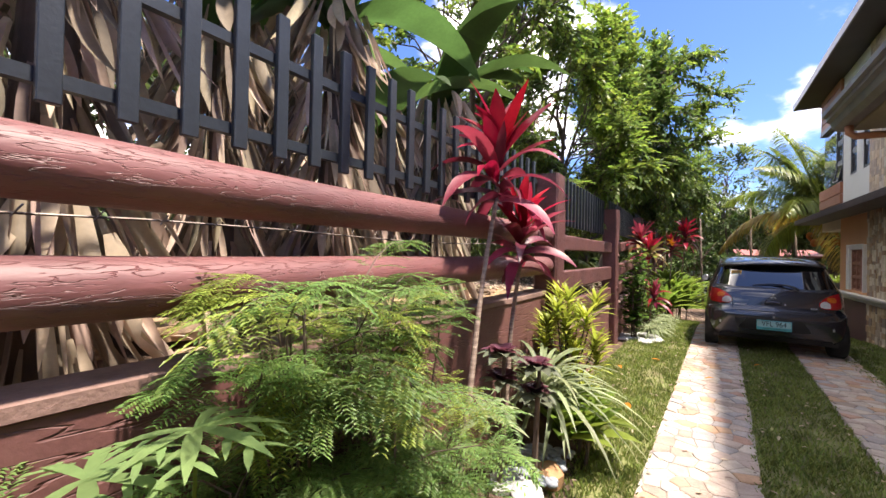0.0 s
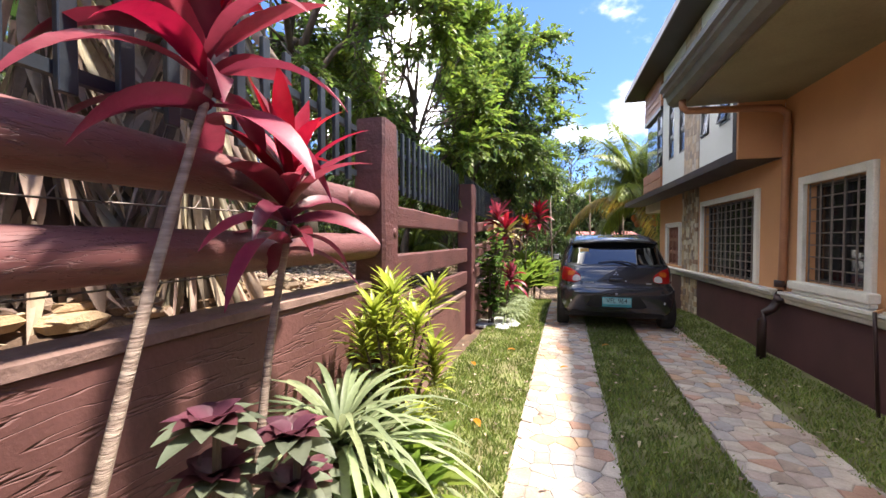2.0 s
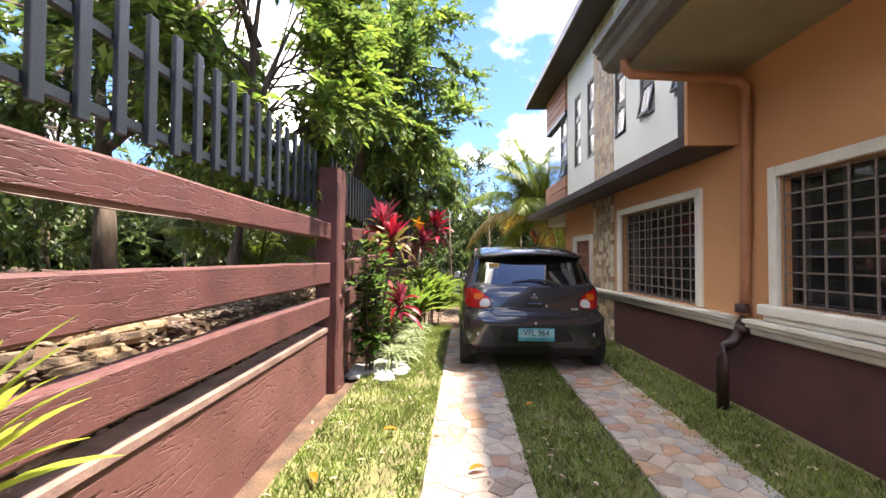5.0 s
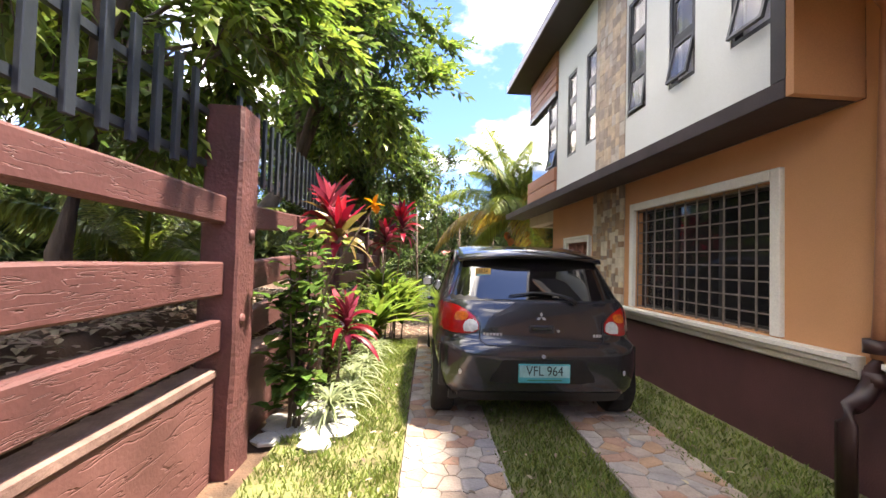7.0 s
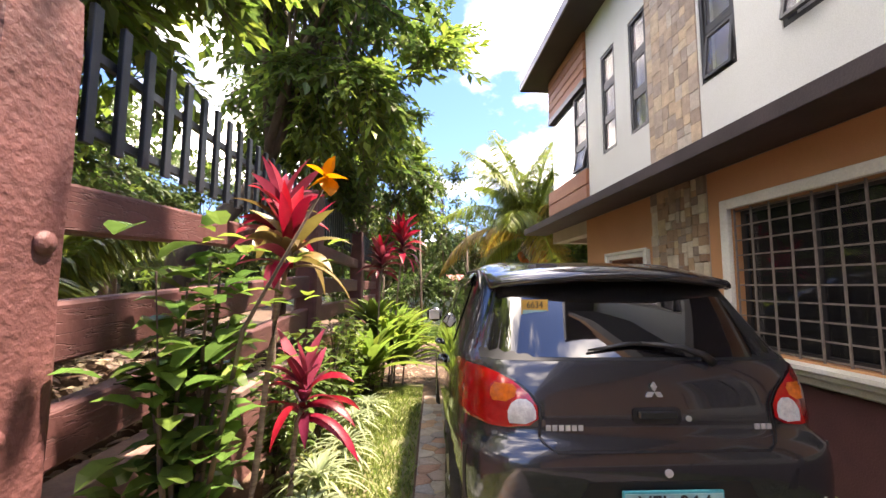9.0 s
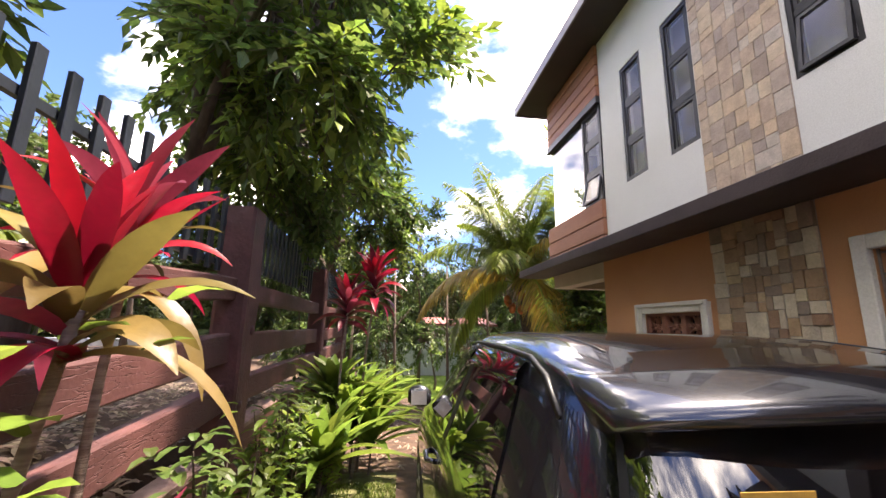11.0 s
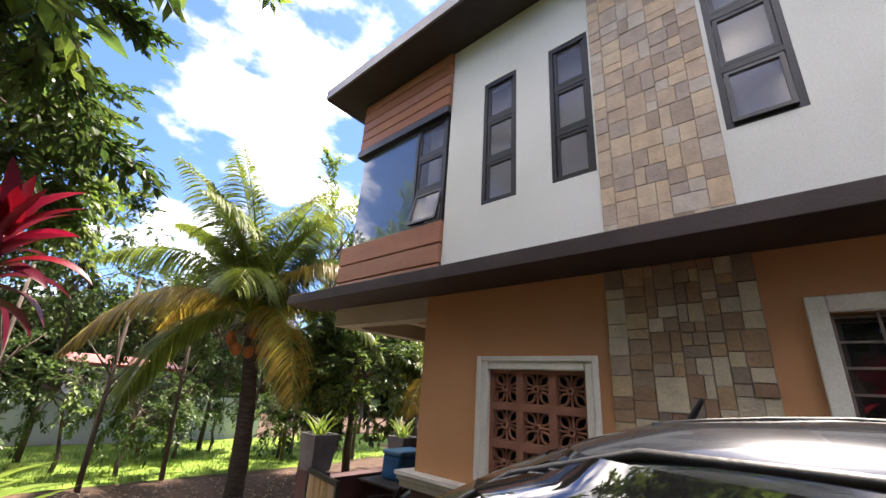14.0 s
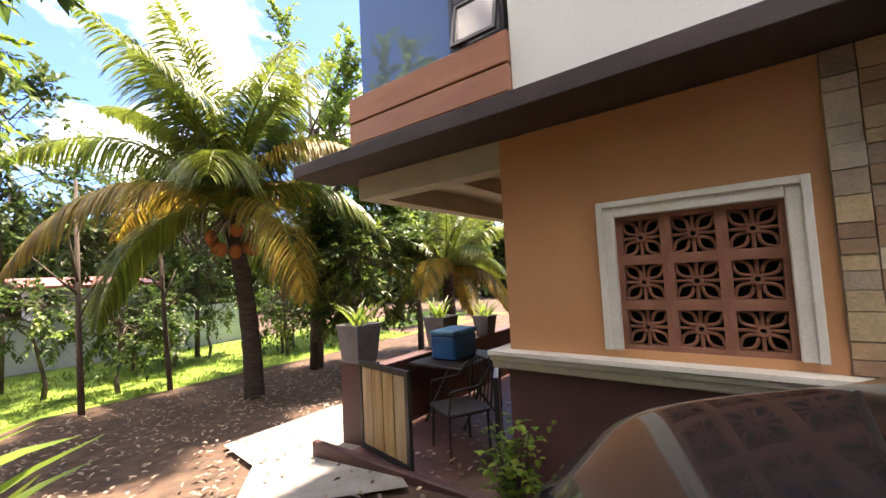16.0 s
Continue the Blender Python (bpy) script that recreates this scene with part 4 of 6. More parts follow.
for s in (-1, 1):
    def lamp(outline, push, n=8):
        return shape_patch([(z, s * x0, s * x1) for z, x0, x1 in outline], push, n)
    tl = part("tail_light", lamp([(0.735, 0.60, 0.68), (0.745, 0.52, 0.76), (0.77, 0.485, 0.800), (0.82, 0.487, 0.805), (0.87, 0.52, 0.800), (0.915, 0.575, 0.791), (0.945, 0.635, 0.782), (0.962, 0.69, 0.772)], 0.014, 12), "red_lens", car, "red tail light", smooth=True)
    part("lens", lamp([(0.752, 0.535, 0.60), (0.77, 0.497, 0.605), (0.80, 0.495, 0.605), (0.83, 0.507, 0.59), (0.847, 0.53, 0.565)], 0.020, 6), "clear_lens", tl, "clear reversing lens", smooth=True)
    part("lens", lamp([(0.835, 0.61, 0.66), (0.855, 0.575, 0.67), (0.885, 0.565, 0.665), (0.905, 0.58, 0.65)], 0.019, 6), "amber_lens", tl, "amber indicator lens", smooth=True)
    part("seam", lamp([(0.655, 0.42, 0.43), (0.675, 0.455, 0.464), (0.70, 0.478, 0.487), (0.77, 0.472, 0.480), (0.82, 0.474, 0.482), (0.87, 0.507, 0.515), (0.915, 0.562, 0.570), (0.97, 0.677, 0.685)], 0.009, 2), "black", car)
    part("reflector", lamp([(0.43, 0.62, 0.635), (0.45, 0.615, 0.64), (0.47, 0.62, 0.635)], 0.006, 3), "clear_lens", car)

# hatch shut line and bumper recess
part("seam", shape_patch([(0.648, -0.425, 0.425), (0.657, -0.43, 0.43)], 0.006, 20), "black", car)
part("bumper_recess", shape_patch([(0.36, -0.30, 0.30), (0.375, -0.40, 0.40), (0.42, -0.39, 0.39), (0.48, -0.345, 0.345), (0.545, -0.31, 0.31)], 0.003, 16), "black", car, "dark plate recess in the bumper", smooth=True)
part("bumper_skirt", shape_patch([(0.20, -0.62, 0.62), (0.25, -0.64, 0.64), (0.285, -0.62, 0.62)], 0.006, 16), "black", car, "black lower bumper", smooth=True)
plate_y = rear_y(0, 0.45) - 0.03
plate = part("number_plate", boxed(-0.195, 0.195, plate_y, plate_y + 0.012, 0.378, 0.522, e=0.003), "plate", car, "teal number plate with dark characters")
part("plate_band", boxed(-0.188, 0.188, plate_y - 0.002, plate_y + 0.002, 0.420, 0.512), "plate_white", plate)


def text(name, body, size, mat, m, parent, sx=1.0, label=""):
    cu = bpy.data.curves.new(name, "FONT")
    cu.body, cu.size, cu.extrude, cu.align_x, cu.align_y = body, size, 0.001, "CENTER", "CENTER"
    tmp = bpy.data.objects.new("tmp", cu)
    me = bpy.data.meshes.new_from_object(tmp)
    bpy.data.objects.remove(tmp)
    me.materials.clear()
    me.materials.append(M[mat])
    ob = new(name, me)
    ob.parent = parent
    ob.matrix_basis = m @ Matrix.Diagonal((sx, 1, 1, 1))
    if label:
        ob["label"] = label
    return ob


text("characters", "VFL 964", 0.105, "ink", pose(0, plate_y - 0.006, 0.468, 90, 0, 0), plate, 0.80)
part("caption_bar", boxed(-0.13, 0.13, plate_y - 0.003, plate_y + 0.001, 0.395, 0.404), "plate_green", plate)
# three-diamond emblem, drawn as plain shapes
b = Build()
ez = 0.872
ey = rear_y(0, ez, 0.012)
for ang in (90, 210, 330):
    t = radians(ang)
    d, s = (math.cos(t), math.sin(t)), (-math.sin(t), math.cos(t))
    k = [(0.002, 0), (0.022, 0.012), (0.042, 0), (0.022, -0.012)]
    b.closed([[(d[0] * a + s[0] * c, ey + e, ez + d[1] * a + s[1] * c) for a, c in k] for e in (0, 0.01)])
part("emblem", b, "chrome", car, "bright metal emblem")
part("handle_recess", shape_patch([(0.745, -0.085, 0.085), (0.76, -0.10, 0.10), (0.80, -0.10, 0.10), (0.81, -0.085, 0.085)], 0.004, 8), "black", car)
part("hatch_handle", boxed(-0.085, 0.075, rear_y(0, 0.77) - 0.028, rear_y(0, 0.77) - 0.002, 0.770, 0.802, e=0.006), "car", car, smooth=False)
b = Build()
b.tube([(0.13, rear_y(0.13, 0.765) - 0.006, 0.765), (0.13, rear_y(0.13, 0.765) + 0.004, 0.765)], 0.012, 12)
part("key_lock", b, "chrome", car)
b = Build()
b.tube([(0.0, rear_y(0, 0.575) - 0.006, 0.575), (0.0, rear_y(0, 0.575) + 0.004, 0.575)], 0.016, 12)
part("reverse_sensor", b, "chrome", car)
for x0, wd, n in ((-0.455, 0.155, 6), (0.40, 0.075, 3)):
    for k in range(n):
        x = x0 + wd * k / n
        y = rear_y(x, 0.735) - 0.008
        part("badge_bar", boxed(x, x + wd / n * 0.72, y, y + 0.006, 0.722, 0.744), "chrome", car)
st = part("sticker", boxed(-0.49, -0.365, rear_y(-0.42, 1.215) - 0.022, rear_y(-0.42, 1.215) - 0.02, 1.18, 1.255), "sticker", car, "orange registration sticker")
st_y = rear_y(-0.42, 1.215) - 0.0235
part("sticker_band", boxed(-0.485, -0.37, st_y, st_y + 0.001, 1.184, 1.205), "plate_white", st)
text("characters", "6634", 0.046, "ink", pose(-0.428, st_y - 0.001, 1.228, 90, 0, 0), st, 0.85)
# wiper
b = Build()
def rwp(x, z, p):
    return (x, rear_y(x, z) - p, z)
b.tube([rwp(0.28, 0.985, 0.03), rwp(0.24, 1.02, 0.05), rwp(0.16, 1.05, 0.05), rwp(0.0, 1.065, 0.04)], [0.02, 0.018, 0.012, 0.009], 8)
b.tube([rwp(0.12, 1.062, 0.035), rwp(-0.05, 1.062, 0.03), rwp(-0.24, 1.035, 0.025)], [0.008, 0.010, 0.006], 6)
part("wiper", b, "black", car, smooth=True)

# side glass, pillars, visors, mirrors
def roof_z(x, y):
    """Height of the roof skin over a point of the plan."""
    lo, hi = 1.30, 1.49
    for k in range(24):
        z = (lo + hi) / 2
        if lerp_table(REAR, z) < y < lerp_table(FRONT, z) and side_x(y, z) > x:
            lo = z
        else:
            hi = z
    return lo


for s in (-1, 1):
    def sg(y0b, y1b, y0t, y1t, zb=0.985, zt=1.398, push=0.006):
        def fn(u, v):
            z = zb + (zt - zb) * v
            y = (y0b + (y0t - y0b) * v) * (1 - u) + (y1b + (y1t - y1b) * v) * u
            return (s * side_x(y, z, push), y, z)
        return patch(fn, steps(0, 1, 10), steps(0, 1, 8))
    part("side_window", sg(0.80, 1.62, 0.92, 1.58), "car_glass", car, "tinted rear door window", smooth=True)
    part("side_window", sg(1.70, 2.58, 1.66, 2.06), "car_glass", car, "tinted front door window", smooth=True)
    part("window_pillar", sg(1.62, 1.70, 1.58, 1.66, push=0.008), "black", car, smooth=True)
    for y0, y1, y2, y3 in ((0.86, 1.62, 0.90, 1.60), (1.66, 2.20, 1.66, 2.06)):
        def vis(u, v):
            z = 1.335 + 0.072 * v
            y = y0 + (y1 - y0) * u if v < 0.5 else y2 + (y3 - y2) * u
            return (s * (side_x(y, z) + 0.012 + 0.018 * (1 - v)), y, z)
        part("door_visor", patch(vis, steps(0, 1, 12), (0, 0.5, 1)), "car_glass", car, "smoked plastic window visor", smooth=True)
    def at_edge(y, z, off):
        return (s * (side_x(y, z) + off), y, z)
    b = Build()
    b.tube([at_edge(0.62, 1.30, 0.0), at_edge(0.74, 1.375, 0.002), at_edge(0.90, 1.413, 0.004), at_edge(1.2, 1.423, 0.004), at_edge(1.6, 1.426, 0.004), at_edge(1.9, 1.418, 0.004), at_edge(2.10, 1.36, 0.003), at_edge(2.36, 1.20, 0.003), at_edge(2.62, 1.02, 0.003)], 0.009, 6)
    part("door_gasket", b, "black", car, "black rubber seal along the roof edge", smooth=True)
    b = Build()
    b.tube([(s * 0.47, y, roof_z(0.47, y)) for y in steps(0.74, 1.92, 16)], 0.004, 6)
    part("roof_seam", b, "black", car, "black strip in the roof channel", smooth=True)
    b = Build()
    rows = []
    for i in range(9):
        t = i / 8
        r = math.sin(math.pi * (0.08 + 0.84 * t)) ** 0.5
        cx = s * (0.78 + 0.15 * t)
        rows.append([(cx, 2.56 + 0.055 * r * math.cos(q) + 0.02 * t, 1.02 + 0.075 * r * math.sin(q)) for q in [2 * math.pi * j / 14 for j in range(14)]])
    b.closed(rows)
    mir = part("side_mirror", b, "car", car, smooth=True)
    part("mirror_glass", boxed(s * 0.86 - 0.05, s * 0.86 + 0.05, 2.508, 2.512, 0.975, 1.065), "chrome", mir)
    for yd in (1.66, 2.78, 0.90):
        def sm(u, v):
            z = 0.36 + 0.58 * v
            y = yd + 0.008 * u
            return (s * side_x(y, z, 0.003), y, z)
        part("door_seam", patch(sm, (0, 1), steps(0, 1, 8)), "black", car)
    for yd in (0.98, 1.80):
        z = 0.84
        b = Build()
        b.tube([(s * (side_x(yd, z) + 0.002), yd, z), (s * (side_x(yd, z) + 0.035), yd + 0.03, z), (s * (side_x(yd, z) + 0.035), yd + 0.15, z), (s * (side_x(yd, z) + 0.002), yd + 0.18, z)], 0.014, 8)
        part("door_handle", b, "car", car, smooth=True)
# windscreen
def ws(u, v):
    z = 0.99 + 0.40 * v
    w = (body_wide(z) - 0.07)
    x = u * w
    a, c, wd = lerp_table(REAR, z), lerp_table(FRONT, z), body_wide(z)
    mid, half = (a + c) / 2, (c - a) / 2
    return (x, mid + half * max(0.0, 1 - (abs(x) / wd) ** corner_pow(z)) ** (1 / corner_pow(z)) + 0.006, z)
part("windscreen", patch(ws, steps(-1, 1, 24), steps(0, 1, 10)), "windscreen", car, smooth=True)
b = Build()
b.tube([(0.5, 2.88, 0.985), (0.1, 2.91, 0.985), (-0.45, 2.87, 1.0)], 0.012, 6)
part("wiper", b, "black", car)
# wheels and dark underside
part("underside", boxed(-0.70, 0.70, 0.16, 3.55, 0.19, 0.30), "black", car)
b = Build()
for wy in WHEEL_Y:
    part("arch_liner", boxed(-0.78, 0.78, wy - 0.33, wy + 0.33, 0.30, 0.64), "black", car)
tb = Build()
tb.closed([[(dx, r * math.cos(t), r * math.sin(t)) for t in [2 * math.pi * j / 36 for j in range(36)]] for dx, r in ((-0.085, 0.19), (-0.09, 0.26), (-0.07, 0.286), (0.07, 0.286), (0.09, 0.26), (0.085, 0.19))])
TY = mesh_of("tyre", tb, "tyre", True)
rb = Build()
rb.closed([[(dx, r * math.cos(t), r * math.sin(t)) for t in [2 * math.pi * j / 28 for j in range(28)]] for dx, r in ((0.0, 0.19), (0.084, 0.192), (0.07, 0.17), (0.045, 0.05), (0.06, 0.04))])
for k in range(8):
    t = 2 * math.pi * k / 8
    rb.tube([(0.07, 0.03 * math.cos(t), 0.03 * math.sin(t)), (0.078, 0.18 * math.cos(t), 0.18 * math.sin(t))], 0.016, 6)
RI = mesh_of("rim", rb, "alloy")
for s in (-1, 1):
    for wy in WHEEL_Y:
        w = part("wheel", Build(), "tyre", car)
        w.matrix_basis = pose(s * 0.735, wy, WHEEL_R - 0.004, 0, 0, 0 if s > 0 else 180)
        part("tyre", TY, "tyre", w), part("rim", RI, "alloy", w)
b = Build()
b.tube([(0.0, 1.98, roof_z(0.0, 1.98) - 0.005), (0.0, 1.975, roof_z(0.0, 1.98) + 0.012), (0.0, 1.945, roof_z(0.0, 1.98) + 0.06)], [0.015, 0.009, 0.005], 8)
part("aerial", b, "black", car)
car.matrix_basis = pose(1.165, 7.82, 0.03, 0, 0, -1.4) @ Matrix.Diagonal((1.07, 1.03, 1.02, 1))


# ---- porch ----
def ground_box(x0, x1, y0, y1, z1, e=0.0):
    return boxed(x0, x1, y0, y1, gz(y1) - 0.1, z1, e=e)


solid("porch_floor", ground_box(2.78, 7.5, 12.47, 14.3, -0.30), "red_floor", "dark red porch floor with a low kerb", "floor", "structure")
solid("kerb", boxed(2.70, 2.778, 12.6, 14.75, -0.75, -0.24, e=0.01), "maroon", "maroon kerb at the porch edge", "kerb", "structure")
gp = solid("gate_post", boxed(3.10, 3.34, 14.35, 14.75, -0.85, 0.50, e=0.012), "maroon", "square maroon post beside the porch", "post")
solid("parapet", boxed(3.36, 7.4, 14.42, 14.6, -0.85, 0.42, e=0.01), "maroon", "low maroon parapet round the porch", "wall", "structure")


def planter(x, y, z, s=0.36, h=0.42):
    p = thing("planter", "square grey planter on the porch wall", "planter", "planters")
    b = Build()
    b.closed([[(x - a, y - a, zz), (x + a, y - a, zz), (x + a, y + a, zz), (x - a, y + a, zz)] for a, zz in ((s * 0.38, z), (s * 0.5, z + h), (s * 0.42, z + h), (s * 0.40, z + h - 0.05))])
    part("pot", b, "pot", p)
    b = Build()
    for k in range(26):
        t = rnd(0, 6.28)
        b.leaf((x + rnd(-0.08, 0.08), y + rnd(-0.08, 0.08), z + h - 0.06), (math.cos(t) * 0.6, math.sin(t) * 0.6, 1), rnd(0.25, 0.5), 0.03, 0.9, 3)
    part("foliage", b, "leaf_light", p)


planter(3.22, 14.55, 0.50)
planter(4.7, 14.5, 0.42)
planter(5.9, 14.5, 0.42, 0.3, 0.3)


def gate_leaf(y0, length, turn):
    g = thing("gate", "low gate of pale boards in a dark steel frame, standing open", "gate", "porch gates", at=(0, 0, 0))
    z0, z1 = -0.26, 0.60
    for a in ((0, 0.045, z0, z1), (length - 0.045, length, z0, z1), (0.045, length - 0.045, z0, z0 + 0.05), (0.045, length - 0.045, z1 - 0.05, z1)):
        part("gate_frame", boxed(-0.02, 0.02, *a), "alu", g)
    n = 4
    w = (length - 0.09) / n
    for k in range(n):
        part("board", boxed(-0.012, 0.012, 0.048 + k * w, 0.048 + (k + 1) * w - 0.014, z0 + 0.052, z1 - 0.052, e=0.003), "gate_wood", g)
    g.matrix_basis = pose(2.92, y0, 0, 0, 0, turn)
    return g


gate_leaf(14.20, 0.80, 170)
gate_leaf(12.62, 0.78, -62)

ck = thing("cooler", "blue plastic cool box with a lighter lid on the porch table", "cool box")
part("tub", boxed(3.95, 4.45, 13.75, 14.1, 0.42, 0.70, e=0.02), "cooler", ck)
part("lid", boxed(3.94, 4.46, 13.74, 14.11, 0.702, 0.76, e=0.015), "cooler_lid", ck, "light blue lid")
tbl = thing("table", "dark porch table with crossed legs", "table")
part("tabletop", boxed(3.7, 4.7, 13.5, 14.25, 0.38, 0.415, e=0.008), "rattan", tbl)
for y in (13.6, 14.15):
    for s in (-1, 1):
        b = Build()
        b.tube([(4.2 - s * 0.35, y, -0.3), (4.2 + s * 0.35, y, 0.38)], 0.018, 6)
        part("leg", b, "rattan", tbl)


def porch_chair(x, y, turn):
    c = thing("chair", "dark woven armchair on the porch", "chair", "porch chairs", at=(x, y, -0.30))
    part("seat", boxed(-0.24, 0.24, -0.22, 0.24, 0.40, 0.43, e=0.01), "rattan", c)
    for a in (-0.22, 0.22):
        for d in (-0.2, 0.22):
            b = Build()
            b.tube([(a, d, 0), (a * 0.95, d * 0.95, 0.42)], 0.014, 6)
            part("leg", b, "rattan", c)
        b = Build()
        b.tube([(a, 0.22, 0.42), (a * 1.1, 0.2, 0.64), (a * 1.1, -0.1, 0.66), (a, -0.24, 0.8)], 0.013, 6)
        part("arm", b, "rattan", c)
    b = Build()
    b.tube([(-0.23, -0.22, 0.43), (-0.22, -0.27, 0.78), (-0.1, -0.29, 0.86), (0.1, -0.29, 0.86), (0.22, -0.27, 0.78), (0.23, -0.22, 0.43)], 0.014, 6)
    for k in range(5):
        b.tube([(-0.14 + 0.07 * k, -0.23, 0.43), (-0.14 + 0.07 * k, -0.285, 0.85)], 0.007, 5)
    part("backrest", b, "rattan", c)
    c.matrix_basis = pose(x, y, -0.30, 0, 0, turn)


porch_chair(3.45, 13.35, 60)
porch_chair(4.6, 13.1, 20)


# ---- plants ----
def bush(name, label, category, x, y, z0, rx, ry, h, n, size, mat, ratio=0.45, stems=6, group=""):
    p = thing(name, label, category, group)
    b = Build()
    tips = []
    for k in range(stems):
        t = rnd(0, 6.28)
        q = (x + rx * 0.7 * math.cos(t) * rnd(0.2, 1), y + ry * 0.7 * math.sin(t) * rnd(0.2, 1), z0 + h * rnd(0.6, 0.95))
        tips.append(q)
        m = ((x + q[0]) / 2 + rnd(-0.04, 0.04), (y + q[1]) / 2, (z0 + q[2]) / 2)
        b = Build()
        b.tube([(x + rnd(-0.05, 0.05), y + rnd(-0.05, 0.05), z0 - 0.05), m, q], [0.014, 0.010, 0.004], 5)
        part("stem", b, "bark", p)
    b = Build()
    for k in range(n):
        a = random.choice(tips)
        u = rnd(0.25, 1.05)
        c = Vector((x + (a[0] - x) * u + rnd(-1, 1) * rx * 0.45, y + (a[1] - y) * u + rnd(-1, 1) * ry * 0.45, z0 + (a[2] - z0) * u + rnd(-0.1, 0.1) * h))
        t = rnd(0, 6.28)
        b.leaf(c, (math.cos(t), math.sin(t), rnd(-0.2, 0.7)), size * rnd(0.6, 1.2), size * ratio * rnd(0.8, 1.2), 0.8, 3, 0.3)
    part("foliage", b, mat, p)
    return p


def cordyline(name, label, x, y, z0, top, lean, heads, n, length, mats, group="cordylines", thick=0.017):
    p = thing(name, label, "plant", group)
    b = Build()
    tx, ty = x + lean[0], y + lean[1]
    pts = [(x + (tx - x) * u + 0.012 * math.sin(u * 7), y + (ty - y) * u, z0 - 0.08 + (top - z0 + 0.08) * u) for u in steps(0, 1, 9)]
    b.tube(pts, [thick * (1.25 - 0.5 * u) for u in steps(0, 1, 9)], 8)
    part("trunk", b, "cane", p, smooth=True)
    builds = [Build() for m in mats]
    for k in range(n):
        u = k / n
        t = k * 2.4 + rnd(-0.3, 0.3)
        up = 0.12 + 2.3 * u + rnd(-0.25, 0.25)
        base = (tx + rnd(-0.015, 0.015), ty + rnd(-0.015, 0.015), top - 0.12 + 0.34 * u * heads)
        c = 0 if u > 0.55 else (1 if rnd(0, 1) < 0.6 else 2)
        builds[min(c if rnd(0, 1) > 0.15 else int(rnd(0, 3)), len(mats) - 1)].leaf(base, (math.cos(t), math.sin(t), up), length * rnd(0.7, 1.25) * (1.0 - 0.25 * u), length * rnd(0.15, 0.23), rnd(1.2, 2.5) - 1.5 * u, 9, 0.3, rnd(-0.7, 0.7))
    for bb, m in zip(builds, mats):
        part("foliage", bb, m, p, smooth=True)
    return p


RED = ("leaf_red", "leaf_wine", "leaf_pink")
cordyline("cordyline", "tall crimson cordyline on a thin pale cane", -0.83, 1.62, 0.1, 1.95, (-0.06, 0.64), 1.25, 34, 0.50, RED)
cordyline("cordyline", "shorter crimson cordyline on a thin cane by the fence", -0.90, 2.34, 0.1, 1.52, (0.03, 0.28), 1.15, 34, 0.42, RED)
cordyline("cordyline", "pink and crimson cordyline leaning out from the fence", -0.82, 8.55, 0.0, 1.58, (0.20, -0.02), 0.7, 26, 0.40, ("leaf_red", "leaf_olive", "leaf_pink"))
cordyline("cordyline", "pink-edged cordyline among the shrubs", -0.66, 8.75, 0.0, 0.72, (0.12, -0.1), 0.7, 26, 0.38, ("leaf_pink", "leaf_red", "leaf_wine"))
cordyline("cordyline", "pink-edged cordyline with long drooping leaves", -0.86, 9.0, 0.0, 1.78, (0.04, 0.0), 0.9, 28, 0.46, ("leaf_pink", "leaf_olive", "leaf_red"))
cordyline("cordyline", "bright red cordyline at the end of the bed", -0.30, 12.80, -0.25, 1.95, (0.16, 0.05), 1.4, 36, 0.50, ("leaf_red", "leaf_wine", "leaf_red"))
cordyline("cordyline", "bright red cordyline at the end of the bed", -0.50, 12.45, -0.2, 1.70, (0.06, 0.1), 1.1, 30, 0.44, ("leaf_red", "leaf_wine", "leaf_pink"))


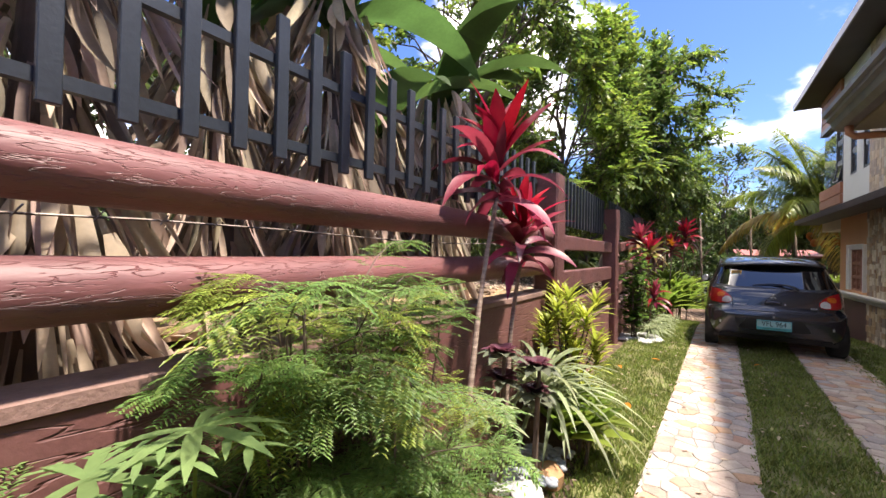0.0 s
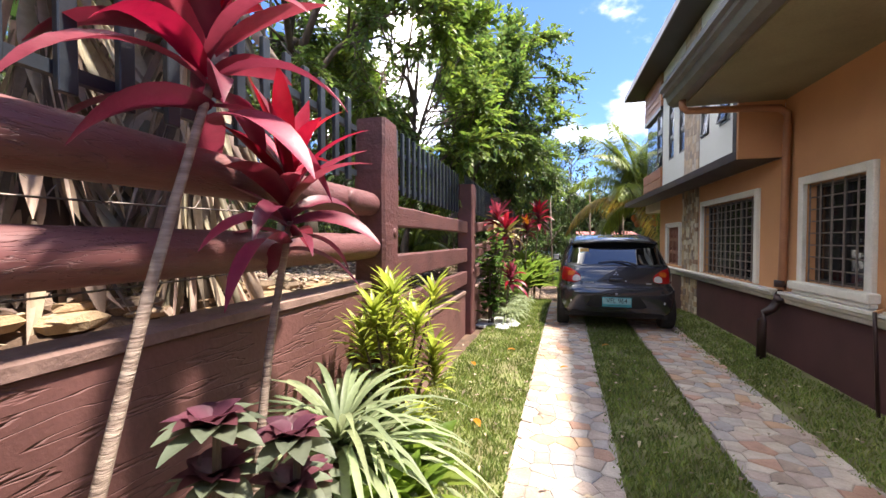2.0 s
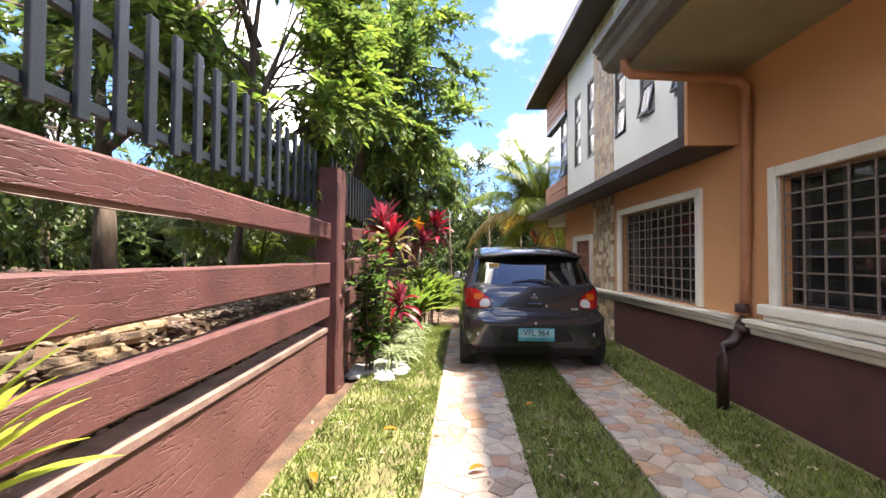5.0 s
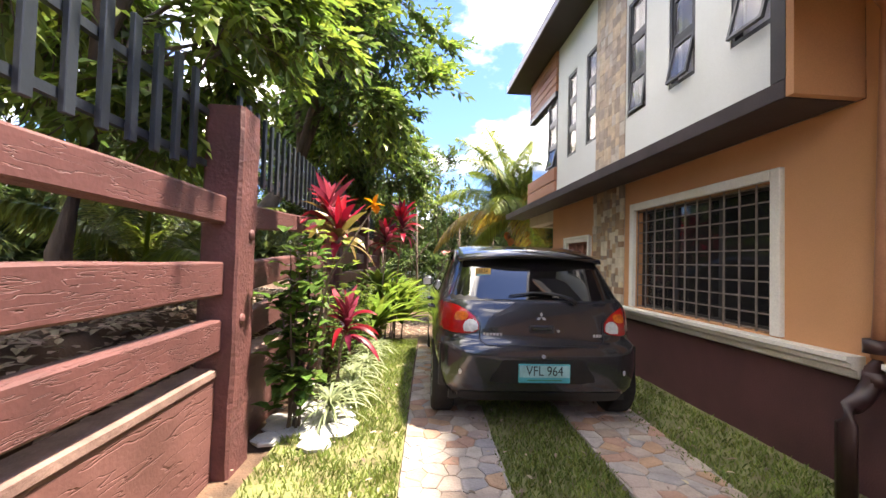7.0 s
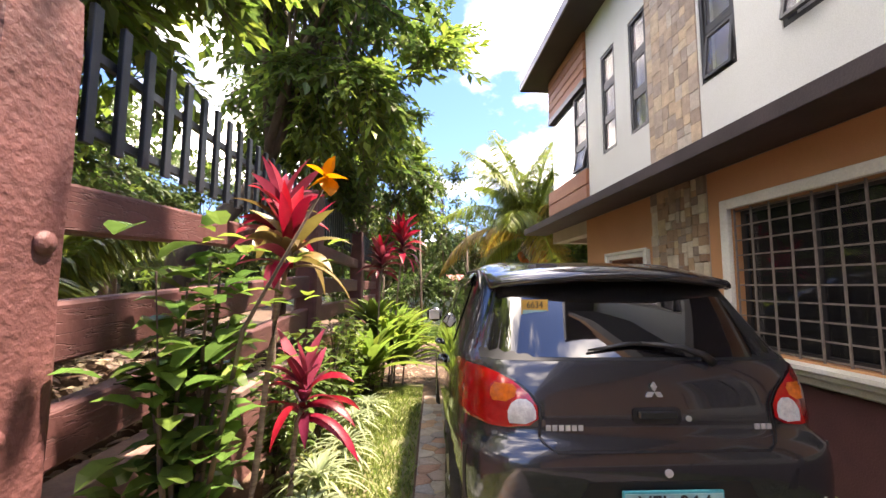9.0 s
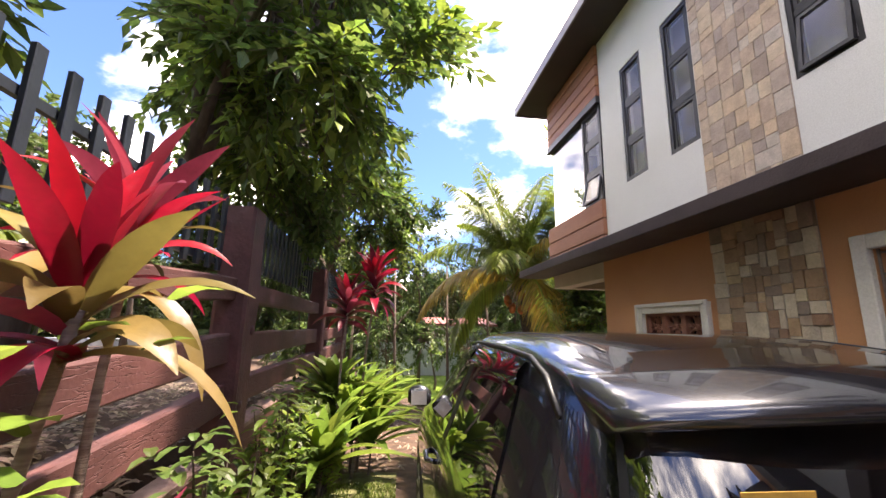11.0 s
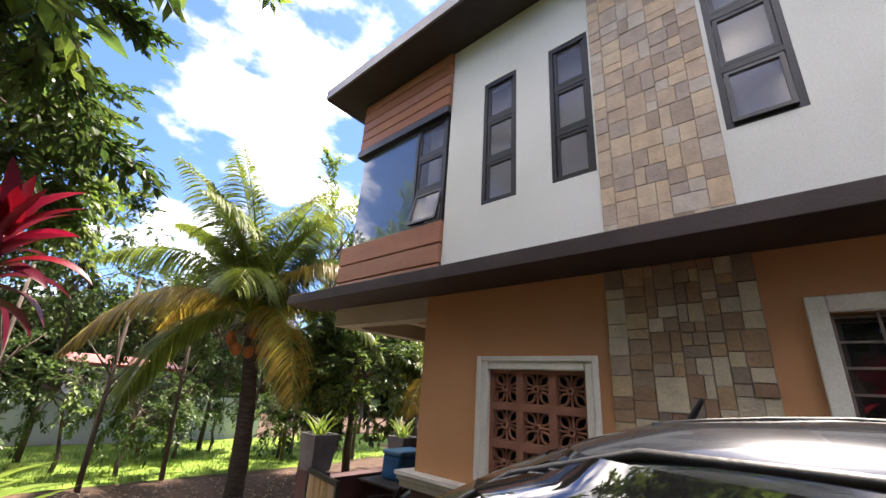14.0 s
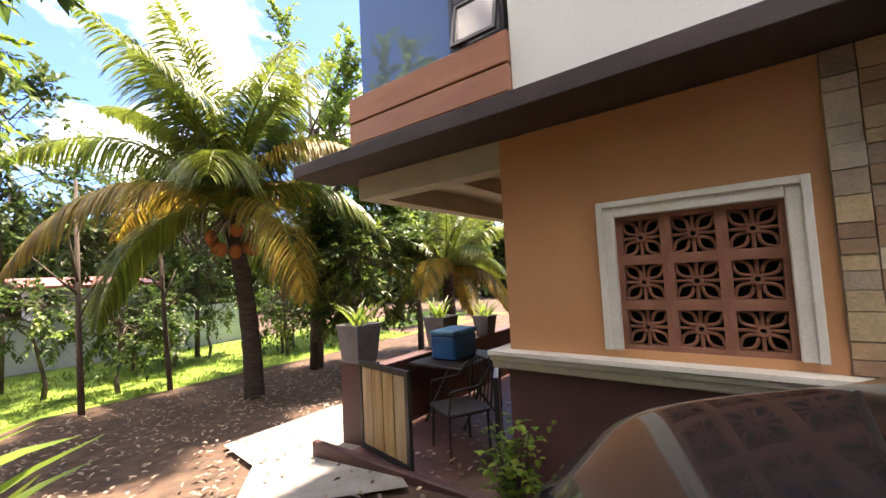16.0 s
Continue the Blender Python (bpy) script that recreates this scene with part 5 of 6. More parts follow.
def feathery(x, y, h, spread, fronds, seed):
    """Arching fronds, each a flat spray of side shoots set with narrow leaflets."""
    random.seed(seed)
    p = thing("feathery_shrub", "feathery bright green shrub of fine fronds", "shrub", "feathery shrubs")
    bs, st = [Build(), Build()], Build()
    for k in range(fronds):
        t = rnd(0, 6.28)
        d = Vector((math.cos(t), math.sin(t), rnd(0.2, 2.0))).normalized()
        pos = Vector((x + rnd(-0.14, 0.14), y + rnd(-0.25, 0.25), rnd(0.12, 0.72) * h))
        st.tube([(x + rnd(-0.05, 0.05), y + rnd(-0.05, 0.05), 0.0), ((x + pos.x) / 2, (y + pos.y) / 2, pos.z * 0.6), pos], [0.007, 0.005, 0.003], 5)
        ln = rnd(0.45, 1.0) * spread
        bb = bs[1] if rnd(0, 1) < 0.13 else bs[0]
        pts = [pos.copy()]
        for i in range(13):
            pos = pos + d * ln / 13
            d = (d + Vector((0, 0, -0.10))).normalized()
            pts.append(pos.copy())
        st.tube(pts[::4], [0.0035, 0.0025, 0.002, 0.0012], 4)
        for i in range(2, 14):
            w = (pts[i] - pts[i - 1]).normalized()
            side = w.cross(Vector((rnd(-0.3, 0.3), rnd(-0.3, 0.3), 1))).normalized()
            shoot = (0.04 + 0.10 * math.sin(math.pi * (0.1 + 0.8 * i / 13))) * rnd(0.8, 1.15)
            for g in (-1, 1):
                v = (w * 0.75 + side * g + Vector((0, 0, rnd(-0.25, 0.1)))).normalized()
                for j in range(11):
                    m = pts[i] + v * shoot * (j + 1) / 11 + Vector((0, 0, -0.25 * shoot * (j / 11) ** 2))
                    for s in (-1, 1):
                        bb.small_leaf(m, v * 0.7 + v.cross(Vector((0, 0, 1))).normalized() * s, 0.025 * rnd(0.8, 1.25), 0.0066)
    part("stemwork", st, "bark", p)
    part("frondage", bs[0], "leaf_fern", p)
    part("young_frondage", bs[1], "leaf_fern_tip", p, "yellow-green young fronds")


feathery(-0.80, 0.80, 1.95, 0.44, 70, 3)
feathery(-0.66, 1.02, 1.70, 0.44, 66, 4)
feathery(-0.84, 0.36, 1.25, 0.40, 26, 5)
feathery(-0.56, 0.66, 1.10, 0.40, 34, 6)
random.seed(11)


def papaya(x, y, z, size):
    p = thing("papaya_seedling", "young papaya with pale lobed leaves", "plant", "papaya seedlings")
    st, b = Build(), Build()
    for k, (dx, dy, dz, ang) in enumerate(((0.0, 0.0, 0.0, 0.2), (-0.10, -0.16, -0.07, 1.2), (0.1, -0.15, -0.2, 2.5))):
        c = Vector((x + dx, y + dy, z + dz))
        st.tube([(x, y, 0), (x + dx * 0.3, y + dy * 0.3, z * 0.5), c], [0.010, 0.007, 0.004], 6)
        for i in range(7):
            t = ang + (i - 3) * 0.72
            w = Vector((math.cos(t), math.sin(t), 0.12))
            ln = size * (1 - 0.09 * abs(i - 3))
            b.leaf(c, w, ln, ln * 0.17, 0.5, 5, 0.2)
            for s in (-1, 1):
                for u in (0.42, 0.68):
                    q = c + w * ln * u - Vector((0, 0, 0.25 * u * u * ln))
                    b.leaf(q, Vector((math.cos(t + s * 0.75), math.sin(t + s * 0.75), 0)), ln * 0.36, ln * 0.085, 0.5, 3, 0.2)
    part("stem", st, "leaf_light", p)
    part("foliage", b, "leaf_papaya", p, smooth=True)


papaya(-0.74, 0.40, 1.10, 0.23)


def rosette(x, y, z, n, length, width, mat, label, name="rosette_plant", up=0.5, outer=None, group="", droop=0.8, stalk=True):
    p = thing(name, label, "plant", group)
    bs = [Build(), Build()]
    for k in range(n):
        t = k * 2.4 + rnd(-0.2, 0.2)
        u = k / n
        (bs[1] if outer and u < 0.45 else bs[0]).leaf((x, y, z + 0.15 * u * length), (math.cos(t), math.sin(t), up * (0.3 + 1.6 * u)), length * (1.1 - 0.5 * u) * rnd(0.85, 1.1), width * rnd(0.85, 1.15), droop, 6, 0.35)
    if stalk:
        b = Build()
        b.tube([(x, y, gz(y) - 0.02), (x + 0.02, y, z)], [0.016, 0.012], 7)
        part("stem", b, "bark", p)
    part("foliage", bs[0], mat, p, smooth=True)
    if outer:
        part("outer_foliage", bs[1], outer, p, smooth=True)


for x, y, z in ((-0.63, 2.30, 0.80), (-0.64, 2.30, 0.64), (-0.80, 2.16, 0.88), (-0.80, 2.17, 0.72), (-0.72, 2.52, 0.52)):
    rosette(x, y, z, 26, 0.15, 0.075, "leaf_purple", "purple-hearted rosette with grey-green outer leaves", up=0.6, outer="leaf_grey", group="purple rosettes")
for x, y, z, ln in ((-0.78, 2.86, 0.42, 0.80), (-0.70, 2.98, 0.30, 0.66), (-0.55, 8.05, 0.10, 0.42), (-0.45, 8.45, 0.08, 0.35), (-0.50, 8.9, 0.08, 0.40), (-0.42, 9.4, 0.08, 0.36), (-0.45, 10.0, 0.08, 0.36), (-0.4, 10.7, 0.0, 0.36)):
    rosette(x, y, z, 60, ln, 0.024 if ln < 0.5 else 0.034, "leaf_varieg", "striped green and cream ribbon grass clump", "ribbon_grass", up=1.0, group="ribbon grass", droop=1.7, stalk=False)
for x, y in ((-0.54, 3.00), (-0.50, 3.16), (-0.46, 2.86), (-0.58, 2.76)):
    rosette(x, y, 0.20, 16, 0.34, 0.15, "leaf_light", "broad-leaved light green bedding plant", "broadleaf_plant", up=1.9, group="broadleaf plants", stalk=True)
rosette(-0.74, 1.86, 0.62, 12, 0.24, 0.05, "leaf_varieg", "pale bromeliad with arching leaves", "bromeliad", up=0.5)
ct = thing("croton", "yellow-green croton bush against the fence", "shrub")
crown = Build()
for k in range(24):
    hx, hy, hz = -0.80 + rnd(-0.24, 0.24), 3.58 + rnd(-0.30, 0.26), rnd(0.35, 1.12)
    st = Build()
    st.tube([(-0.80 + rnd(-0.06, 0.06), 3.60 + rnd(-0.06, 0.06), 0.0), ((hx - 0.80) / 2, (hy + 3.60) / 2, hz * 0.55), (hx, hy, hz)], [0.012, 0.009, 0.005], 5)
    part("stem", st, "bark", ct)
    for j in range(30):
        t = j * 2.4 + rnd(-0.3, 0.3)
        crown.leaf((hx, hy, hz - 0.10 + 0.14 * j / 30), (math.cos(t), math.sin(t), 0.3 + 1.5 * j / 30), rnd(0.14, 0.22), rnd(0.024, 0.036), 0.7, 5, 0.3)
part("foliage", crown, "leaf_yellow", ct, smooth=True)
bush("dark_croton", "dark green leaves low on the croton", "shrub", -0.88, 3.45, 0.0, 0.22, 0.25, 0.75, 150, 0.13, "leaf", 0.3, 8)
hib = bush("hibiscus", "glossy green hibiscus with an orange flower", "shrub", -0.80, 7.85, 0.0, 0.30, 0.34, 1.62, 330, 0.145, "leaf_gloss", 0.68, 9)
hl = Build()
for k in range(36):
    t = rnd(0, 6.28)
    hl.leaf((-0.62 + rnd(-0.26, 0.26), 8.05 + rnd(-0.35, 0.45), rnd(0.9, 1.7)), (math.cos(t), math.sin(t), rnd(0, 0.8)), rnd(0.08, 0.15), rnd(0.05, 0.09), 0.6, 3)
part("young_foliage", hl, "leaf_light", hib)
fl = Build()
for k in range(5):
    t = k * 1.257
    fl.leaf((-0.2, 7.6, 1.76), (math.cos(t), 0.2 * math.sin(t) - 0.3, math.sin(t)), 0.085, 0.07, 0.3, 4, 0.2)
fl.tube([(-0.2, 7.6, 1.76), (-0.18, 7.52, 1.74)], 0.006, 5)

part("flower", fl, "petal", hib, "orange hibiscus flower")
b = Build()
b.tube([(-0.74, 7.9, 0.3), (-0.55, 7.8, 1.2), (-0.2, 7.61, 1.75)], [0.012, 0.009, 0.004], 6)
part("stem", b, "bark", hib, smooth=True)
for x, y, h, mat in ((-0.80, 9.0, 0.9, "leaf"), (-0.75, 9.9, 1.0, "leaf"), (-0.7, 10.6, 1.1, "leaf_light"), (-0.72, 11.4, 1.2, "leaf"), (-0.55, 12.1, 0.8, "leaf_light")):
    bush("border_shrub", "green border shrub by the fence", "shrub", x, y, gz(y), 0.32, 0.4, h, 260, 0.13, mat, 0.4, 8, "border shrubs")
for x, y, h in ((-0.35, 13.2, 1.6), (-0.5, 13.9, 1.7), (-0.1, 12.9, 1.2), (-0.55, 12.0, 1.1)):
    rosette(x, y, gz(y) + 0.3, 34, 0.85 * h, 0.13, "leaf_light", "lush ginger clump with long green leaves", "ginger_clump", up=1.5, group="ginger clumps", droop=0.9)
for x, y, z, ln in ((-0.42, 12.7, 0.35, 0.9), (-0.25, 13.1, 0.40, 1.0), (-0.60, 12.9, 0.60, 0.9)):
    rosette(x, y, z, 26, ln, 0.15, "leaf_light", "lush ginger clump with long green leaves", "ginger_clump", up=1.3, group="ginger clumps", droop=1.0)
bush("corner_shrub", "small light green shrub at the house corner", "shrub", 2.55, 12.3, -0.25, 0.30, 0.28, 0.75, 260, 0.075, "leaf_light", 0.55, 12)

# stones in the cut bank
random.seed(31)
b = Build()
for k in range(420):
    y, d = rnd(-0.5, 5.8), rnd(0.0, 0.72)
    x = -1.32 - d
    z = gz(y) + bank(x, y) - 0.02
    r = rnd(0.025, 0.10)
    b.closed([[(x + 0.04 + 0.8 * r * q * math.cos(t) * rnd(0.8, 1.2), y + 1.5 * r * q * math.sin(t) * rnd(0.8, 1.2), z + r * zz * 0.7) for t in [6.283 * j / 6 for j in range(6)]] for q, zz in ((0.8, -0.6), (1.0, 0.0), (0.75, 0.5))])
solid("bank_stones", b, "bank_stone", "rough ochre stones stuck in the cut bank", "stones", "stuff")

# border stones and pebbles
for k in range(26):
    x, y = -1.0 + rnd(0, 0.62), 7.62 + rnd(0, 0.8)
    r = rnd(0.09, 0.16)
    b = Build()
    b.closed([[(x + r * s * math.cos(t) * rnd(0.85, 1.15), y + r * s * math.sin(t), 0.012 + zz) for t in [6.283 * j / 7 for j in range(7)]] for s, zz in ((0.95, 0), (1.0, 0.024), (0.88, 0.036), (0.4, 0.041), (0.05, 0.042))])
    solid("border_stone", b, "white_stone", "flat pale stone edging the bed", "stone", group="border stones")
for k in range(110):
    x, y = -0.84 + rnd(0, 0.30), 2.32 + rnd(0, 0.52)
    r = rnd(0.018, 0.036)
    b = Build()
    b.closed([[(x + r * s * 1.3 * math.cos(t), y + r * s * math.sin(t), 0.10 + r * zz) for t in [6.283 * j / 9 for j in range(9)]] for s, zz in ((0.5, -0.5), (0.95, 0), (0.8, 0.4), (0.35, 0.62))])
    solid("pebble", b, "pebble", "smooth blue-grey pebble in the flower bed", "pebble", group="pebbles", smooth=True)

b = Build()
b.quadstrip([[(-1.09 + 0.62 * i / 6, 0.2 + 0.16 * j, 0.005 + 0.10 * math.sin(math.pi * min(1.0, 0.35 + 0.65 * i / 6)) * min(1, (24 - j) / 4) + 0.02 * noise.noise((i * 0.9, j * 0.8, 2))) for i in range(7)] for j in range(25)])
solid("flower_bed", b, "soil", "low mound of brown soil along the fence", "flower bed", "structure", smooth=True)
for x, y, r, mat, lab in ((-0.60, 2.50, 0.085, "stone_warm", "flat orange-brown stone among the pebbles"), (-0.80, 2.22, 0.10, "white_stone", "flat pale stone edging the bed"), (-0.64, 2.20, 0.09, "white_stone", "flat pale stone edging the bed")):
    b = Build()
    b.closed([[(x + r * s * (1.0 + 0.2 * math.cos(2 * t + x * 9)) * math.cos(t), y + 1.35 * r * s * math.sin(t), zz) for t in [6.283 * j / 9 for j in range(9)]] for s, zz in ((0.95, 0.03), (1.0, 0.11), (0.7, 0.135))])
    solid("bed_stone", b, mat, lab, "stone", smooth=False)


# ---- trees ----
def tree(label, x, y, z0, trunk_h, crown, n, size, mats, seed, trunk_r=0.12, limbs=9, name="tree", group="garden trees", ratio=0.5, forks=7, twigs=True):
    """crown: centre and radii."""
    random.seed(seed)
    p = thing(name, label, "tree", group)
    cx, cy, cz, rx, ry, rz = crown
    b = Build()
    top = Vector((x + (cx - x) * 0.4, y + (cy - y) * 0.4, z0 + trunk_h))
    b.tube([(x, y, z0 - 0.2), (x + rnd(-0.1, 0.1), y, z0 + trunk_h * 0.5), top], [trunk_r * 1.2, trunk_r, trunk_r * 0.75], 9)
    part("trunk", b, "bark", p, smooth=True)
    b = Build()
    shoots = []
    peak = Vector((cx + rnd(-0.1, 0.1) * rx, cy + rnd(-0.1, 0.1) * ry, cz + 0.7 * rz))
    b.tube([top, (top + peak) / 2 + Vector((rnd(-0.2, 0.2), rnd(-0.2, 0.2), 0)), peak], [trunk_r * 0.75, trunk_r * 0.45, trunk_r * 0.1], 7)
    for k in range(limbs):
        q = Vector((rnd(-1, 1), rnd(-1, 1), rnd(-0.75, 1))).normalized()
        q = q * rnd(0.45, 0.8)
        e = Vector((cx + q.x * rx, cy + q.y * ry, cz + q.z * rz))
        root = top + (peak - top) * rnd(0, 0.85)
        m = (root + e) / 2 + Vector((rnd(-0.25, 0.25), rnd(-0.25, 0.25), rnd(0, 0.35)))
        b.tube([root, (root + m) / 2 + Vector((rnd(-0.06, 0.06), rnd(-0.06, 0.06), 0.05)), m, (m + e) / 2 + Vector((rnd(-0.1, 0.1), rnd(-0.1, 0.1), 0.05)), e],
               [trunk_r * 0.5, trunk_r * 0.4, trunk_r * 0.3, trunk_r * 0.2, trunk_r * 0.10], 6)
        for j in range(forks):
            u = rnd(0.25, 1.0)
            a = m + (e - m) * (2 * u - 1) if u > 0.5 else root + (m - root) * 2 * u
            g = (q.normalized() + Vector((rnd(-1, 1), rnd(-1, 1), rnd(-0.9, 0.9))) * 0.9).normalized()
            g = g * rnd(0.72, 1.08) * (0.95 + 0.35 * noise.noise(g * 2.3 + Vector((seed, 0, 0))))
            c = Vector((cx + g.x * rx, cy + g.y * ry, cz + g.z * rz))
            h = (a + c) / 2 + Vector((rnd(-0.15, 0.15), rnd(-0.15, 0.15), rnd(-0.05, 0.25)))
            b.tube([a, h, c], [trunk_r * 0.20, trunk_r * 0.12, trunk_r * 0.035], 5)
            shoots.append((a, h, c, g))
    bs = [Build() for m in mats]
    per = 15
    for k in range(n // per):
        a, h, c, g = random.choice(shoots)
        u = 1 - rnd(0, 0.62) ** 1.4
        o = h + (c - h) * (2 * u - 1) if u > 0.5 else a + (h - a) * 2 * u
        w = ((c - h).normalized() * 0.9 + Vector((rnd(-1, 1), rnd(-1, 1), rnd(-0.6, 0.7)))).normalized()
        ln = size * rnd(2.2, 4.4)
        end = o + w * ln + Vector((0, 0, -0.18 * ln))
        if twigs:
            b.tube([o, (o + end) / 2 + Vector((0, 0, 0.05 * ln)), end], [0.006, 0.005, 0.003], 3)
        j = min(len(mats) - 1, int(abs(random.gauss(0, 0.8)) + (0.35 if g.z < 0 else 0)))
        for i in range(per):
            v = (i + 1) / per
            p0 = o + (end - o) * v + Vector((0, 0, 0.05 * ln * math.sin(3.14 * v)))
            t = i * 2.4 + k
            d = Vector((math.cos(t), math.sin(t), rnd(-0.55, 0.35))) + w * (0.5 + v)
            bs[j].small_leaf(p0, d, size * rnd(0.65, 1.2), size * ratio * rnd(0.8, 1.2))
    part("branching", b, "bark", p, smooth=True)
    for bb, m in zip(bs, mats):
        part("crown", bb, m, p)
    return p


tree("leafy garden tree reaching over the fence", -2.1, 7.4, 0.6, 1.5, (-1.95, 7.5, 4.0, 1.25, 2.2, 1.8), 16500, 0.135, ("leaf_light", "leaf", "leaf_light"), 21, 0.07)
tree("leafy garden tree reaching over the fence", -2.4, 10.4, 0.5, 2.2, (-1.05, 12.4, 5.2, 1.95, 2.3, 2.1), 17000, 0.17, ("leaf", "leaf_light", "leaf_dark"), 22, 0.13, 14)
tree("leafy garden tree behind the fence", -3.2, 5.6, 0.6, 2.0, (-2.6, 5.2, 4.6, 1.7, 1.9, 1.7), 9500, 0.11, ("leaf", "leaf_light", "leaf_dark"), 23, 0.10)
tree("leafy garden tree behind the fence", -2.6, 14.2, 0.1, 2.5, (-1.7, 14.4, 3.9, 1.8, 2.2, 2.5), 15500, 0.13, ("leaf_dark", "leaf", "leaf_light"), 24, 0.12)
tree("tall tree in bright leaf beyond the bed", -1.6, 18.0, -0.4, 3.0, (-1.3, 18.0, 4.6, 2.1, 2.0, 2.9), 13520, 0.16, ("leaf_light", "leaf", "leaf_dark"), 25, 0.15)
tree("tree in bright leaf behind the house", 6.6, 20.2, -0.8, 3.0, (6.6, 20.2, 4.7, 2.6, 2.4, 3.3), 16120, 0.17, ("leaf_light", "leaf", "leaf_dark"), 26, 0.16)
tree("leafy garden tree behind the fence", -5.0, 9.0, 0.6, 2.0, (-5.0, 9.0, 3.6, 2.2, 3.0, 2.4), 13520, 0.15, ("leaf", "leaf_dark", "leaf_light"), 27, 0.15)
tree("low tree beyond the porch", 6.5, 18.2, -0.7, 1.6, (6.4, 18.3, 1.7, 1.9, 1.4, 1.5), 9880, 0.14, ("leaf_dark", "leaf_light", "leaf"), 28, 0.09)
tree("low tree beyond the porch", 9.5, 19.0, -0.7, 1.6, (9.4, 19.0, 2.2, 2.2, 1.8, 2.0), 8320, 0.16, ("leaf_dark", "leaf", "leaf_light"), 29, 0.09)
FARM = ("leaf_far", "leaf_dark", "leaf_light")
for k in range(22):
    random.seed(100 + k)
    x = -14 + k * 1.75 + rnd(-0.8, 0.8)
    y = 24.0 + rnd(-2.0, 5.0) + (2 if x > 4 else 0)
    h = rnd(2.8, 4.0) if k % 3 else rnd(4.2, 5.4)
    tree("woodland tree beyond the garden", x, y, -0.9, h * 0.6, (x, y, h, 1.7, 1.7, h * 0.55), 3600, 0.24, FARM, 200 + k, 0.07, 7, "woodland_tree", group="woodland trees", twigs=False)
for k in range(9):
    random.seed(140 + k)
    x, y = -7.5 - rnd(0, 4), -1 + 3.0 * k
    tree("woodland tree beside the garden", x, y, 0.6, 2.2, (x, y, 4.0, 1.9, 2.2, 2.8), 4200, 0.24, FARM, 240 + k, 0.10, 7, "woodland_tree", group="woodland trees", twigs=False)
for k in range(11):
    random.seed(700 + k)
    x, y = -3 + k * 1.15 + rnd(-0.4, 0.4), 23.5 + rnd(-1.2, 2.0)
    tree("low dark shrub tree below the palms", x, y, -0.9, 0.7, (x, y, rnd(0.5, 1.0), 1.1, 0.9, 0.9), 1500, 0.16, ("leaf_dark", "leaf", "leaf_light"), 720 + k, 0.05, 7, "shrub_tree", group="shrub trees", twigs=False)
# far woods close the horizon
b = Build()
random.seed(77)
for k in range(60000):
    t = rnd(0, 6.283)
    r = rnd(36, 44)
    h = 7.0 + 3.0 * noise.noise((math.cos(t) * 9, math.sin(t) * 9, 0))
    z = -1 + rnd(0, 1) ** 0.8 * h
    b.small_leaf((3 + r * math.cos(t), 8 + r * math.sin(t), z), (rnd(-1, 1), rnd(-1, 1), rnd(-0.6, 0.6)), 1.6, 0.9)
solid("far_woods", b, "leaf_far", "far green woods closing the horizon", "woods", "stuff")


def banana(x, y, h, n, seed, dry=True):
    random.seed(seed)
    p = thing("banana_plant", "banana plant hung with dry brown leaves", "banana plant", "banana plants")
    b = Build()
    b.tube([(x, y, 0.3), (x + 0.03, y, h * 0.5), (x + 0.05, y + 0.03, h)], [0.13, 0.11, 0.07], 10)
    part("stem", b, "bark", p, smooth=True)
    g, d = Build(), Build()
    for k in range(n):
        t = rnd(0, 6.28)
        g.leaf((x, y, h), (math.cos(t) * 0.7, math.sin(t) * 0.7, rnd(0.5, 1.6)), rnd(1.2, 1.8), rnd(0.32, 0.45), 1.6, 9, 0.25)
    if dry:
        for k in range(400):
            t = rnd(0, 6.28)
            r = rnd(0.09, 0.30)
            d.leaf((x + r * math.cos(t), y + r * math.sin(t), rnd(0.9, h + 0.3)), (math.cos(t) * 0.45, math.sin(t) * 0.45, -1), rnd(0.2, 0.62), rnd(0.012, 0.085), rnd(-0.9, 1.0), 6, rnd(-1.8, 1.8), rnd(-1.5, 1.5))
    part("green_foliage", g, "leaf_banana", p, smooth=True)
    part("dry_foliage", d, "leaf_dry", p, smooth=True)


for k, (x, y, h) in enumerate(((-1.85, 0.35, 2.9), (-2.2, 1.15, 2.6), (-1.9, 1.75, 3.0), (-2.7, 0.2, 3.0), (-2.3, 2.6, 2.5), (-2.0, 3.2, 2.8), (-3.0, 1.9, 3.2), (-2.9, 3.6, 2.7), (-1.9, -0.5, 2.8))):
    banana(x, y, h, 7, 300 + k)


